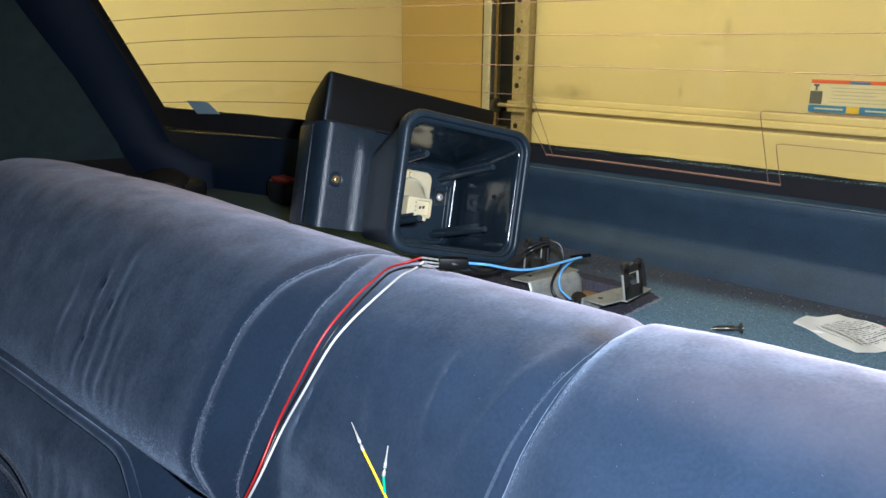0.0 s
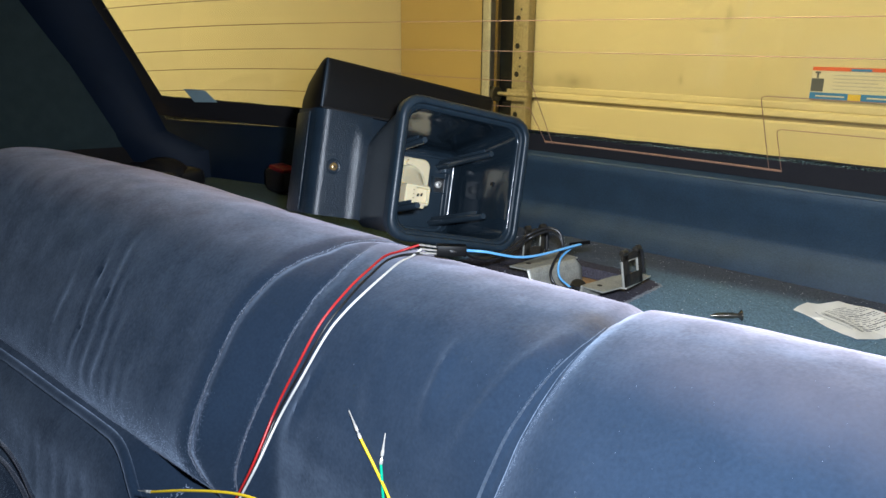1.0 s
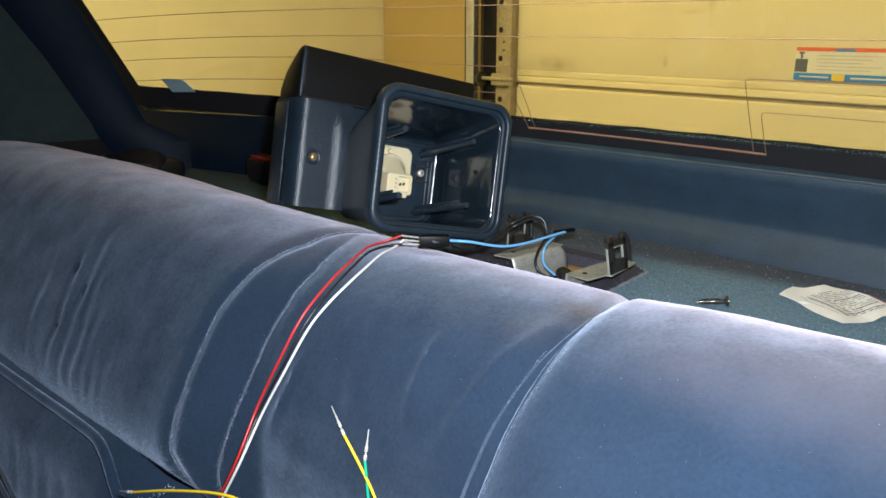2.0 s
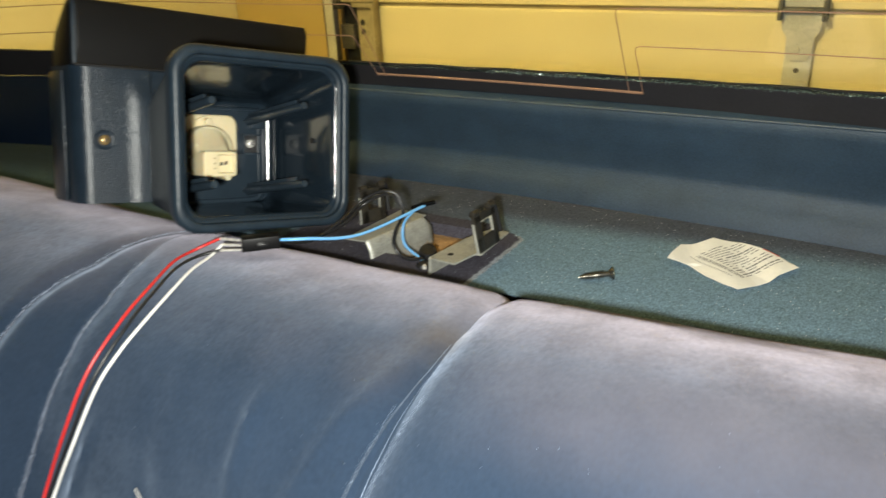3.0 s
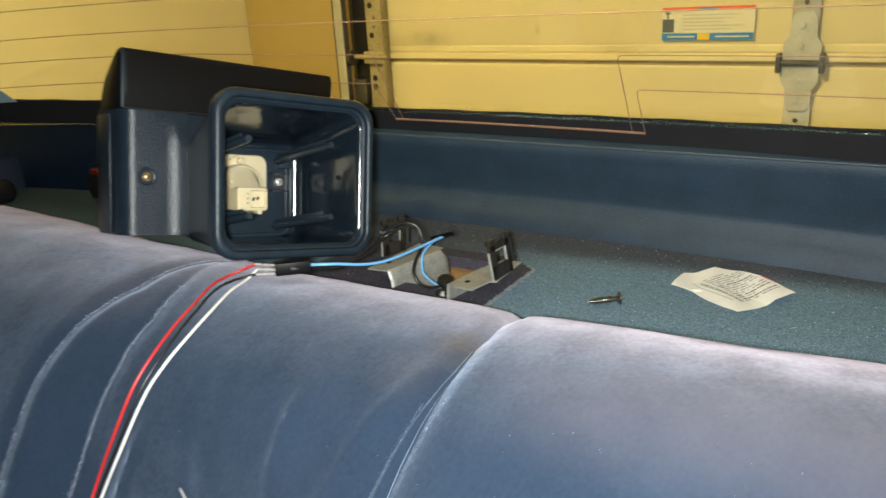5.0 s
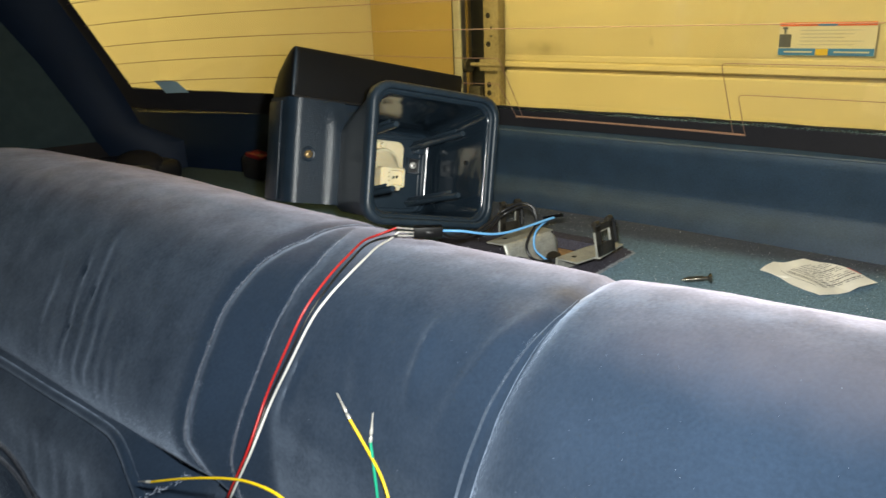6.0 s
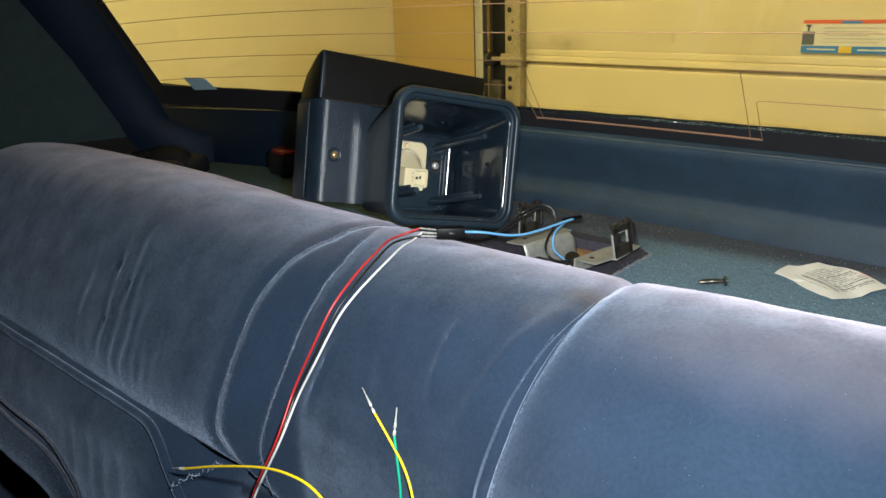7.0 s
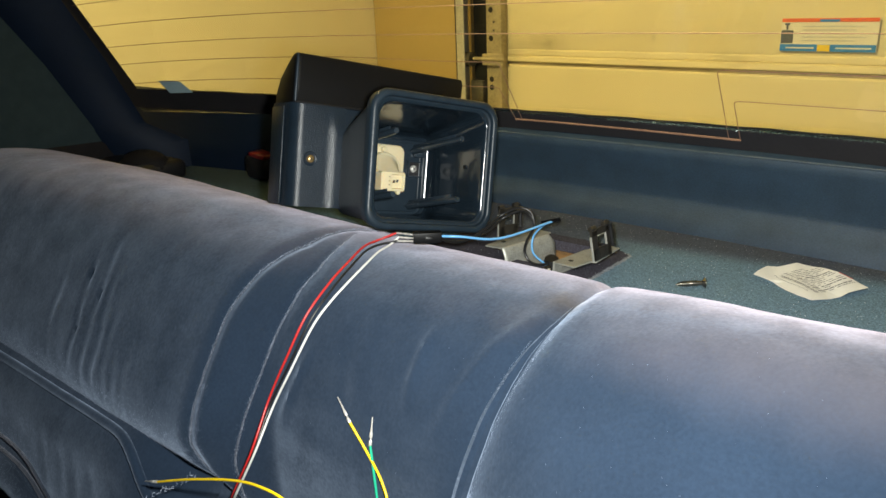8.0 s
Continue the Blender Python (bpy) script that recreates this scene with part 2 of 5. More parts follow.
def fade_and_shade_carpet():
    nt = CARPET.node_tree
    n, l = nt.nodes, nt.links

    def op(kind, a, b=None):
        m = n.new("ShaderNodeMath")
        m.operation = kind
        for k, v in enumerate((a, b)):
            if v is None:
                continue
            if isinstance(v, (int, float)):
                m.inputs[k].default_value = v
            else:
                l.new(v, m.inputs[k])
        return m.outputs[0]

    def step(v, a, b):
        r = n.new("ShaderNodeMapRange")
        r.interpolation_type = "SMOOTHSTEP"
        l.new(v, r.inputs["Value"])
        r.inputs["From Min"].default_value, r.inputs["From Max"].default_value = a, b
        return r.outputs[0]

    co = n.new("ShaderNodeTexCoord")
    wob = n.new("ShaderNodeTexNoise")
    wob.inputs["Scale"].default_value = 260
    l.new(co.outputs["Object"], wob.inputs["Vector"])
    sep = n.new("ShaderNodeSeparateXYZ")
    l.new(co.outputs["Object"], sep.inputs[0])
    shift = op("MULTIPLY", op("SUBTRACT", wob.outputs["Fac"], 0.5), 0.005)
    x, y = op("ADD", sep.outputs[0], shift), op("ADD", sep.outputs[1], shift)
    lean = op("ADD", op("ADD", x, op("MULTIPLY", y, -0.03)), op("MULTIPLY", step(y, 0.072, 0.100), 0.035))
    pad = op("MULTIPLY", op("MULTIPLY", step(lean, 0.0675, 0.0655), step(x, -0.11, -0.10)), step(y, 0.098, 0.093))
    fray = op("MULTIPLY", op("MULTIPLY", step(lean, 0.0650, 0.0670), step(lean, 0.0705, 0.0685)), step(y, 0.085, 0.075))
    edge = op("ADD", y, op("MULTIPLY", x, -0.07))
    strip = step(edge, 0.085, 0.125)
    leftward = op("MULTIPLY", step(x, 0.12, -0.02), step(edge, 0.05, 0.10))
    # the weak light at the left end is put into the colour
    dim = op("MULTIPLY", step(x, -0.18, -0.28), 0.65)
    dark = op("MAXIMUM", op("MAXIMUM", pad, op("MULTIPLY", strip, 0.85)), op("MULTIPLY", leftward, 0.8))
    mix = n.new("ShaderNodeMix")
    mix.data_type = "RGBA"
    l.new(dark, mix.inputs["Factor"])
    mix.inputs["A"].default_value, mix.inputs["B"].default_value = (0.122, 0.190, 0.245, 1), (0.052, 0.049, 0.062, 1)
    pale = n.new("ShaderNodeMix")
    pale.data_type = "RGBA"
    l.new(op("MULTIPLY", fray, 0.9), pale.inputs["Factor"])
    l.new(mix.outputs["Result"], pale.inputs["A"])
    pale.inputs["B"].default_value = (0.24, 0.25, 0.27, 1)
    end_shade = n.new("ShaderNodeMix")
    end_shade.data_type = "RGBA"
    l.new(dim, end_shade.inputs["Factor"])
    l.new(pale.outputs["Result"], end_shade.inputs["A"])
    end_shade.inputs["B"].default_value = (0.022, 0.046, 0.054, 1)
    mix = end_shade
    tint = [v for v in n if v.bl_idname == "ShaderNodeVectorMath"][0]
    l.new(mix.outputs["Result"], tint.inputs[0])


fade_and_shade_carpet()


def soil(m, spots, brown):
    """Smudges with soft uneven outlines: (middle, stretch, size, amount) each."""
    nt = m.node_tree
    n, l = nt.nodes, nt.links
    co, wob = n.new("ShaderNodeTexCoord"), n.new("ShaderNodeTexNoise")
    wob.inputs["Scale"].default_value, wob.inputs["Detail"].default_value = 28, 5
    l.new(co.outputs["Object"], wob.inputs["Vector"])
    for at, stretch, size, amount in spots:
        sub, mul, ln, rg, f = (n.new("ShaderNodeVectorMath"), n.new("ShaderNodeVectorMath"), n.new("ShaderNodeVectorMath"), n.new("ShaderNodeMapRange"), n.new("ShaderNodeMath"))
        sub.operation, mul.operation, ln.operation, f.operation = "SUBTRACT", "MULTIPLY", "LENGTH", "MULTIPLY"
        sub.inputs[1].default_value, mul.inputs[1].default_value = at, stretch
        l.new(co.outputs["Object"], sub.inputs[0])
        l.new(sub.outputs[0], mul.inputs[0])
        l.new(mul.outputs[0], ln.inputs[0])
        l.new(ln.outputs["Value"], rg.inputs["Value"])
        rg.inputs["From Min"].default_value, rg.inputs["From Max"].default_value, rg.inputs["To Max"].default_value = size, 0.0, 2.0 * amount
        l.new(rg.outputs[0], f.inputs[0])
        l.new(wob.outputs["Fac"], f.inputs[1])
        mix = n.new("ShaderNodeMix")
        mix.data_type = "RGBA"
        target = shader(m).inputs["Base Color"]
        l.new(f.outputs[0], mix.inputs["Factor"])
        l.new(target.links[0].from_socket, mix.inputs["A"])
        mix.inputs["B"].default_value = (*brown, 1)
        l.new(mix.outputs["Result"], target)


soil(DOOR_PAINT, [((-0.965, 1.29, 1.037), (1, 1, 3.2), 0.115, 0.55), ((-1.085, 1.29, 1.02), (1, 1, 1.2), 0.06, 0.4), ((-0.505, 1.29, 1.209), (3.0, 1, 1.2), 0.045, 0.5), ((-0.555, 1.29, 1.178), (1.2, 1, 4), 0.04, 0.4),
                  ((-0.615, 1.29, 1.058), (2, 1, 1), 0.02, 0.4), ((-0.40, 1.29, 1.012), (0.5, 1, 3), 0.06, 0.3), ((0.35, 1.29, 0.95), (1, 1, 2), 0.05, 0.3)], (0.33, 0.27, 0.16))


def glass_material():
    m = bpy.data.materials.new("window_glass")
    m.use_nodes = True
    nt = m.node_tree
    nt.nodes.clear()
    out, mix = nt.nodes.new("ShaderNodeOutputMaterial"), nt.nodes.new("ShaderNodeMixShader")
    clear, gloss, lw = nt.nodes.new("ShaderNodeBsdfTransparent"), nt.nodes.new("ShaderNodeBsdfGlossy"), nt.nodes.new("ShaderNodeLayerWeight")
    clear.inputs[0].default_value = (0.95, 0.96, 0.93, 1)
    gloss.inputs["Roughness"].default_value = 0.02
    lw.inputs["Blend"].default_value = 0.5
    steep, amount = nt.nodes.new("ShaderNodeMath"), nt.nodes.new("ShaderNodeMath")
    steep.operation, amount.operation = "POWER", "MULTIPLY_ADD"
    steep.inputs[1].default_value = 5.0
    amount.inputs[1].default_value, amount.inputs[2].default_value = 0.5, 0.06
    nt.links.new(lw.outputs["Facing"], steep.inputs[0])
    nt.links.new(steep.outputs[0], amount.inputs[0])
    nt.links.new(amount.outputs[0], mix.inputs[0])
    nt.links.new(clear.outputs[0], mix.inputs[1])
    nt.links.new(gloss.outputs[0], mix.inputs[2])
    nt.links.new(mix.outputs[0], out.inputs[0])
    return m


GLASS = glass_material()


# ---------- building tools ----------
def thing(name, label, category, m=None, group="", kind=""):
    ob = new(name)
    ob.empty_display_size = 0.02
    if m is not None:
        ob.matrix_world = m
    return tagged(ob, label, category, group, kind)


def part(name, bm, mat, parent=None, label="", smooth=True):
    """Links a bmesh as one mesh object, under a thing or a part when one is given."""
    me = bpy.data.meshes.new(name)
    bmesh.ops.recalc_face_normals(bm, faces=bm.faces[:])
    bm.to_mesh(me)
    bm.free()
    me.materials.append(mat)
    if smooth:
        for p in me.polygons:
            p.use_smooth = True
        me.set_sharp_from_angle(angle=radians(38))
    ob = new(name, me)
    if parent is not None:
        ob.parent = parent
    return tagged(ob, label) if label else ob


def box(size, at=(0, 0, 0), bevel=0.0, turn=None, seg=2):
    bm = bmesh.new()
    bmesh.ops.create_cube(bm, size=1.0)
    bmesh.ops.scale(bm, vec=size, verts=bm.verts)
    if bevel:
        bmesh.ops.bevel(bm, geom=bm.edges[:], offset=bevel, segments=seg, affect="EDGES", profile=0.5)
    if turn is not None:
        bmesh.ops.transform(bm, matrix=turn.to_4x4(), verts=bm.verts)
    bmesh.ops.translate(bm, vec=at, verts=bm.verts)
    return bm


def join(*bms):
    out = bmesh.new()
    for b in bms:
        tmp = bpy.data.meshes.new("tmp")
        b.to_mesh(tmp)
        b.free()
        out.from_mesh(tmp)
        bpy.data.meshes.remove(tmp)
    return out


def spline(pts, n=8):
    """Catmull-Rom through the points, n steps between each two."""
    p = [Vector(q) for q in pts]
    p = [2 * p[0] - p[1], *p, 2 * p[-1] - p[-2]]
    out = []
    for i in range(1, len(p) - 2):
        a, b, c, d = p[i - 1:i + 3]
        for k in range(n):
            t = k / n
            out.append(0.5 * (2 * b + (c - a) * t + (2 * a - 5 * b + 4 * c - d) * t * t + (3 * b - a - 3 * c + d) * t ** 3))
    out.append(p[-2])
    return out


def tube(path, r, seg=8, caps=True):
    """A round rod along the path; r is one radius or one for each point."""
    path = [Vector(q) for q in path]
    bm, rings, side = bmesh.new(), [], None
    for i, q in enumerate(path):
        d = (path[min(i + 1, len(path) - 1)] - path[max(i - 1, 0)]).normalized()
        if side is None:
            side = d.orthogonal().normalized()
        side = (side - d * side.dot(d)).normalized()
        up = d.cross(side)
        rad = r[i] if isinstance(r, (list, tuple)) else r
        rings.append([bm.verts.new(q + rad * (math.cos(a) * side + math.sin(a) * up)) for a in (2 * math.pi * k / seg for k in range(seg))])
    for a, b in zip(rings, rings[1:]):
        for k in range(seg):
            bm.faces.new((a[k], a[(k + 1) % seg], b[(k + 1) % seg], b[k]))
    if caps:
        bm.faces.new(rings[0][::-1])
        bm.faces.new(rings[-1])
    return bm


def loft(rings, closed=True, cap_a=False, cap_b=False):
    """Skins rings of points that have equal counts."""
    bm = bmesh.new()
    vs = [[bm.verts.new(q) for q in ring] for ring in rings]
    n = len(vs[0])
    for a, b in zip(vs, vs[1:]):
        for k in range(n if closed else n - 1):
            bm.faces.new((a[k], a[(k + 1) % n], b[(k + 1) % n], b[k]))
    if cap_a:
        bm.faces.new(vs[0][::-1])
    if cap_b:
        bm.faces.new(vs[-1])
    return bm


def extrude_profile(profile, xs, bend=lambda x: 0.0):
    """A strip: the (y, z) profile at every x, pushed along y by bend(x)."""
    return loft([[(x, y + bend(x), z) for y, z in profile] for x in xs], closed=False)


def steps(a, b, n):
    return [a + (b - a) * k / n for k in range(n + 1)]


def smooth_step(v, a, b):
    t = min(1.0, max(0.0, (v - a) / (b - a)))
    return t * t * (3 - 2 * t)


def structure(name, bm, mat, label, smooth=False):
    return tagged(part(name, bm, mat, smooth=smooth), label, name.split("_")[0], kind="structure")


# ---------- garage: turned a little against the car ----------
GARAGE = pose(0, 0, 0, 0, 0, -5.5)
DOOR_Y = 1.29


def garage_shell():
    for name, size, at, mat, label in (
        ("ground", (7.0, 8.0, 0.1), (0.5, -1.5, -0.05), CONCRETE, "grey concrete garage floor"),
        ("wall_left", (0.1, 8.0, 2.5), (-1.81, -2.65, 1.25), WALL_PAINT, "cream painted garage side wall"),
        ("wall_right", (0.1, 8.0, 2.5), (3.5, -2.65, 1.25), WALL_PAINT, "cream painted garage side wall"),
        ("wall_back", (5.4, 0.1, 2.5), (0.85, -5.2, 1.25), WALL_PAINT, "cream painted garage back wall"),
        ("wall_return", (0.475, 0.06, 2.5), (-1.518, 1.35, 1.25), JAMB, "tan wall return beside the garage door"),
        ("ceiling", (7.0, 8.0, 0.1), (0.5, -1.5, 2.55), WALL_PAINT, "plain garage ceiling"),
    ):
        ob = structure(name, box(size, at), mat, label)
        ob.matrix_world = GARAGE


def garage_door():
    door = thing("garage_door", "cream painted sectional steel garage door seen through the rear window", "garage door", GARAGE)
    joints = (0.0, 0.48, 0.985, 1.49, 1.995, 2.45)
    for a, b in zip(joints, joints[1:]):
        z0, z1, y = a - 0.001, b - 0.010, DOOR_Y
        prof = [(y + 0.045, z0), (y + 0.001, z0), (y - 0.0030, z0 + 0.003), (y - 0.0035, z0 + 0.009), (y - 0.0030, z0 + 0.015), (y + 0.0025, z0 + 0.0185), (y - 0.0005, z0 + 0.0215), (y - 0.0012, z0 + 0.030), (y - 0.0008, z0 + 0.0345), (y + 0.0018, z0 + 0.037), (y, z0 + 0.041),
                (y + 0.001, (z0 + z1) / 2), (y, z1 - 0.026), (y - 0.0015, z1 - 0.020), (y - 0.0015, z1 - 0.004), (y + 0.002, z1), (y + 0.045, z1)]
        panel = extrude_profile(prof, steps(-1.165, 3.0, 20))
        part("panel", panel, DOOR_PAINT, door)
    part("backing", box((4.2, 0.01, 2.45), (0.92, DOOR_Y + 0.014, 1.225)), STILE, door, smooth=False)
    for x in (0.003, 1.2):
        stile(door, x)
    # left end stile, with holes and grime
    end = join(box((0.075, 0.006, 2.4), (-1.140, DOOR_Y - 0.010, 1.2), 0.002), box((0.006, 0.03, 2.4), (-1.104, DOOR_Y - 0.018, 1.2), 0.001))
    part("end_stile", end, STILE, door, "stained steel end stile")
    for z in (0.905, 0.93, 1.052, 1.135, 1.215, 1.30):
        part("bolt_hole", tube([(-1.158, DOOR_Y - 0.0125, z), (-1.158, DOOR_Y - 0.0145, z)], 0.0085, 12), BLACK, door)
    for z in (1.075, 1.10, 1.24):
        part("rivet", tube([(-1.146, DOOR_Y - 0.0125, z), (-1.146, DOOR_Y - 0.0150, z)], 0.0035, 8), DIRTY, door)
    part("end_hinge", join(box((0.085, 0.012, 0.035), (-1.14, DOOR_Y - 0.024, 0.990), 0.003), tube([(-1.235, DOOR_Y - 0.03, 0.992), (-1.09, DOOR_Y - 0.03, 0.992)], 0.006, 10)), STILE, door)
    return door


def stile(door, x):
    """A galvanised stile with a two-leaf hinge over the panel joint."""
    y, zj = DOOR_Y - 0.008, 0.985
    st = part("stile", join(box((0.052, 0.004, 0.47), (x, y, 0.745), 0.001), box((0.052, 0.004, 0.47), (x, y, 1.235), 0.001)), GALV, door, "galvanised steel stile")
    for sgn in (1, -1):
        zz = [(0.036, 0.006), (0.036, 0.038), (0.026, 0.052), (0.024, 0.085), (0.016, 0.098)]
        ring = [(x + w, zj + sgn * h) for w, h in zz] + [(x - w, zj + sgn * h) for w, h in reversed(zz)]
        leaf = loft([[(a, y - 0.003, b) for a, b in ring], [(a, y - 0.007, b) for a, b in ring]], cap_a=True, cap_b=True)
        hinge = part("hinge_leaf", leaf, GALV, st, "galvanised hinge leaf", smooth=False)
        for h in (0.035, 0.075):
            part("hinge_bolt", tube([(x - 0.004, y - 0.007, zj + sgn * h), (x - 0.004, y - 0.011, zj + sgn * h)], 0.007, 8), GALV, st)
        part("bolt_hole", tube([(x, y - 0.0025, zj + sgn * 0.118), (x, y - 0.0035, zj + sgn * 0.118)], 0.005, 10), DIRTY, st)
    part("hinge_pin", tube([(x - 0.045, y - 0.012, zj), (x + 0.045, y - 0.012, zj)], 0.006, 10), DIRTY, st)
    for s in (-1, 1):
        part("hinge_knuckle", box((0.010, 0.022, 0.040), (x + s * 0.041, y - 0.010, zj), 0.003), DIRTY, st)


def door_track():
    track = thing("door_track", "grimy galvanised vertical track beside the garage door", "door track", GARAGE)
    part("rail", join(box((0.020, 0.004, 2.4), (-1.238, DOOR_Y - 0.058, 1.2), 0.001), box((0.006, 0.05, 2.4), (-1.262, DOOR_Y - 0.03, 1.2), 0.001), box((0.03, 0.004, 2.4), (-1.247, DOOR_Y - 0.055, 1.2), 0.001)), GALV, track)
    part("angle", box((0.060, 0.004, 2.4), (-1.205, DOOR_Y - 0.004, 1.2)), BLACK, track, smooth=False)
    part("weather_strip", box((0.014, 0.03, 2.4), (-1.273, DOOR_Y - 0.03, 1.2), 0.002), BLACK, track)
    for z in (0.99, 1.49):
        part("roller", tube([(-1.245, DOOR_Y - 0.035, z), (-1.215, DOOR_Y - 0.035, z)], 0.022, 16), DIRTY, track)
        part("bracket", box((0.05, 0.02, 0.07), (-1.215, DOOR_Y - 0.012, z - 0.10), 0.003), DIRTY, track)


def warning_label():
    lab = thing("warning_label", "warning label with orange, white and blue bands on garage door", "label",
                GARAGE @ pose(-0.194, DOOR_Y - 0.0065, 1.066, 0, 0, 0))
    part("sheet", box((0.199, 0.0008, 0.070), (0, 0, 0)), LABEL, lab, smooth=False)
    part("orange_band", box((0.197, 0.0008, 0.008), (0, -0.0010, 0.031)), ORANGE, lab, smooth=False)
    part("purple_block", box((0.040, 0.0008, 0.005), (0.002, -0.0020, 0.030)), BLUE_INK, lab, smooth=False)
    part("blue_band", box((0.197, 0.0008, 0.015), (0, -0.0010, -0.0275)), BLUE_INK, lab, smooth=False)
    part("yellow_block", box((0.026, 0.0008, 0.014), (-0.005, -0.0020, -0.0275)), YELLOW_INK, lab, smooth=False)
    part("black_block", box((0.026, 0.0008, 0.028), (-0.085, -0.0010, -0.004)), INK, lab, smooth=False)
    part("pictogram", join(box((0.004, 0.0008, 0.014), (-0.086, -0.0012, 0.018)), box((0.011, 0.0008, 0.004), (-0.086, -0.0024, 0.023))), INK, lab, smooth=False)
    for k in range(5):
        part("text_bar", box((0.13 - 0.02 * (k % 3), 0.0006, 0.0022), (0.012 - 0.01 * (k % 3), -0.0009, 0.018 - 0.0075 * k)), GALV, lab, smooth=False)
    for x, w in ((-0.055, 0.06), (0.055, 0.07)):
        part("text_bar", box((w, 0.0006, 0.003), (x, -0.0022, -0.0275)), LABEL, lab, smooth=False)


garage_shell()
garage_door()
door_track()
warning_label()


# ---------- car cabin ----------
SHELF_Z = 0.95


def back_y(x):
    """Foot of the rear panel: bowed, furthest back in the middle."""
    return 0.162 - 0.16 * x * x


def glass_y(x, z):
    """The rear window's inner face: bowed across, leaning forward."""
    return 0.168 - 0.25 * x * x - 0.62 * (z - 1.04)


def sill_rise(x):
    """How much higher the window sill lies towards its ends."""
    return 0.022 * x * x - 0.003 * x


def shelf_front(x):
    """Front edge of the shelf: it draws back from the seat towards one end."""
    return min(0.006, -0.0100 + 0.075 * max(0.0, x - 0.105))


def cabin():
    xs = steps(-0.80, 0.80, 64)
    # carpeted shelf with the mounting hole
    hx, hy = (-0.022, 0.032), (0.012, 0.078)
    cols = sorted(set([round(v, 4) for v in steps(-0.80, 0.80, 64)] + [*hx]))
    bm = bmesh.new()
    grid = []
    for x in cols:
        yb = back_y(x) + 0.004
        ys = [shelf_front(x), 0.007, *hy, 0.10, yb]
        grid.append([bm.verts.new((x, y, SHELF_Z)) for y in ys])
    for i in range(len(cols) - 1):
        for j in range(5):
            if j == 2 and hx[0] - 1e-4 <= cols[i] and cols[i + 1] <= hx[1] + 1e-4:
                continue
            bm.faces.new((grid[i][j], grid[i + 1][j], grid[i + 1][j + 1], grid[i][j + 1]))
    shelf = structure("parcel_shelf", bm, CARPET, "faded teal carpet on the parcel shelf, dark where it lay covered, its dim left end darkened in the colour")
    sol = shelf.modifiers.new("thick", "SOLIDIFY")
    sol.thickness, sol.offset = 0.010, -1
    structure("shelf_board", box((0.10, 0.10, 0.006), (0.01, 0.06, 0.934)), BOARD, "raw brown fibreboard below the shelf carpet")
    # black strip added for the shade in the gap behind the seat
    structure("shelf_edge", loft([[(x, shelf_front(x) - 0.0005, 0.9495), (x, shelf_front(x) - 0.0015, 0.9470), (x, shelf_front(x) - 0.0015, 0.890), (x, shelf_front(x) + 0.0015, 0.890)] for x in xs], closed=False), GAP, "black strip for the dark gap between shelf and seat")
    # rear panel and its ledge
    prof = [(0.000, 0.940), (0.000, 0.951), (0.008, 0.966), (0.0145, 0.9765), (0.0145, 0.982), (0.008, 1.002), (0.001, 1.022), (-0.001, 1.029), (0.0005, 1.0330), (0.005, 1.0355), (0.013, 1.0375), (0.030, 1.0395)]
    def panel(xs):
        return loft([[(x, (y if z > 1.0 else y * (1 - 0.8 * smooth_step(abs(x), 0.28, 0.45))) + back_y(x), z + 1.55 * sill_rise(x) * smooth_step(z, 0.98, 1.03)) for y, z in prof] for x in xs], closed=False)

    # same vinyl panel: its unlit end is darkened by taking the trim colour
    structure("rear_panel_side", panel([v for v in xs if v <= -0.249]), TRIM, "unlit left end of the navy rear panel, its shade put into a darker colour", smooth=True)
    structure("rear_panel", panel([v for v in xs if v >= -0.251]), VINYL, "navy vinyl panel below the rear window", smooth=True)
    # shinier tube added to carry the highlight along the panel's upper edge
    edge = tube([(x, back_y(x) + 0.0008, 1.0318 + 1.55 * sill_rise(x)) for x in xs if x >= -0.251], 0.0015, 8)
    structure("trim_rear_panel", edge, VINYL_EDGE, "shinier strip added for the highlight on the navy rear panel's upper edge", smooth=True)
    # shell round the cabin
    structure("headliner", box((1.66, 1.30, 0.02), (0, -0.80, 1.455)), HEADLINER, "grey cloth headliner")
    structure("cabin_floor", box((1.66, 1.6, 0.02), (0, -0.70, 0.30)), FLOORMAT, "dark carpeted cabin floor")
    structure("wall_front", box((1.66, 0.02, 1.2), (0, -1.46, 0.88)), FLOORMAT, "dark front end of the cabin")
    for s in (-1, 1):
        side_trim(s)


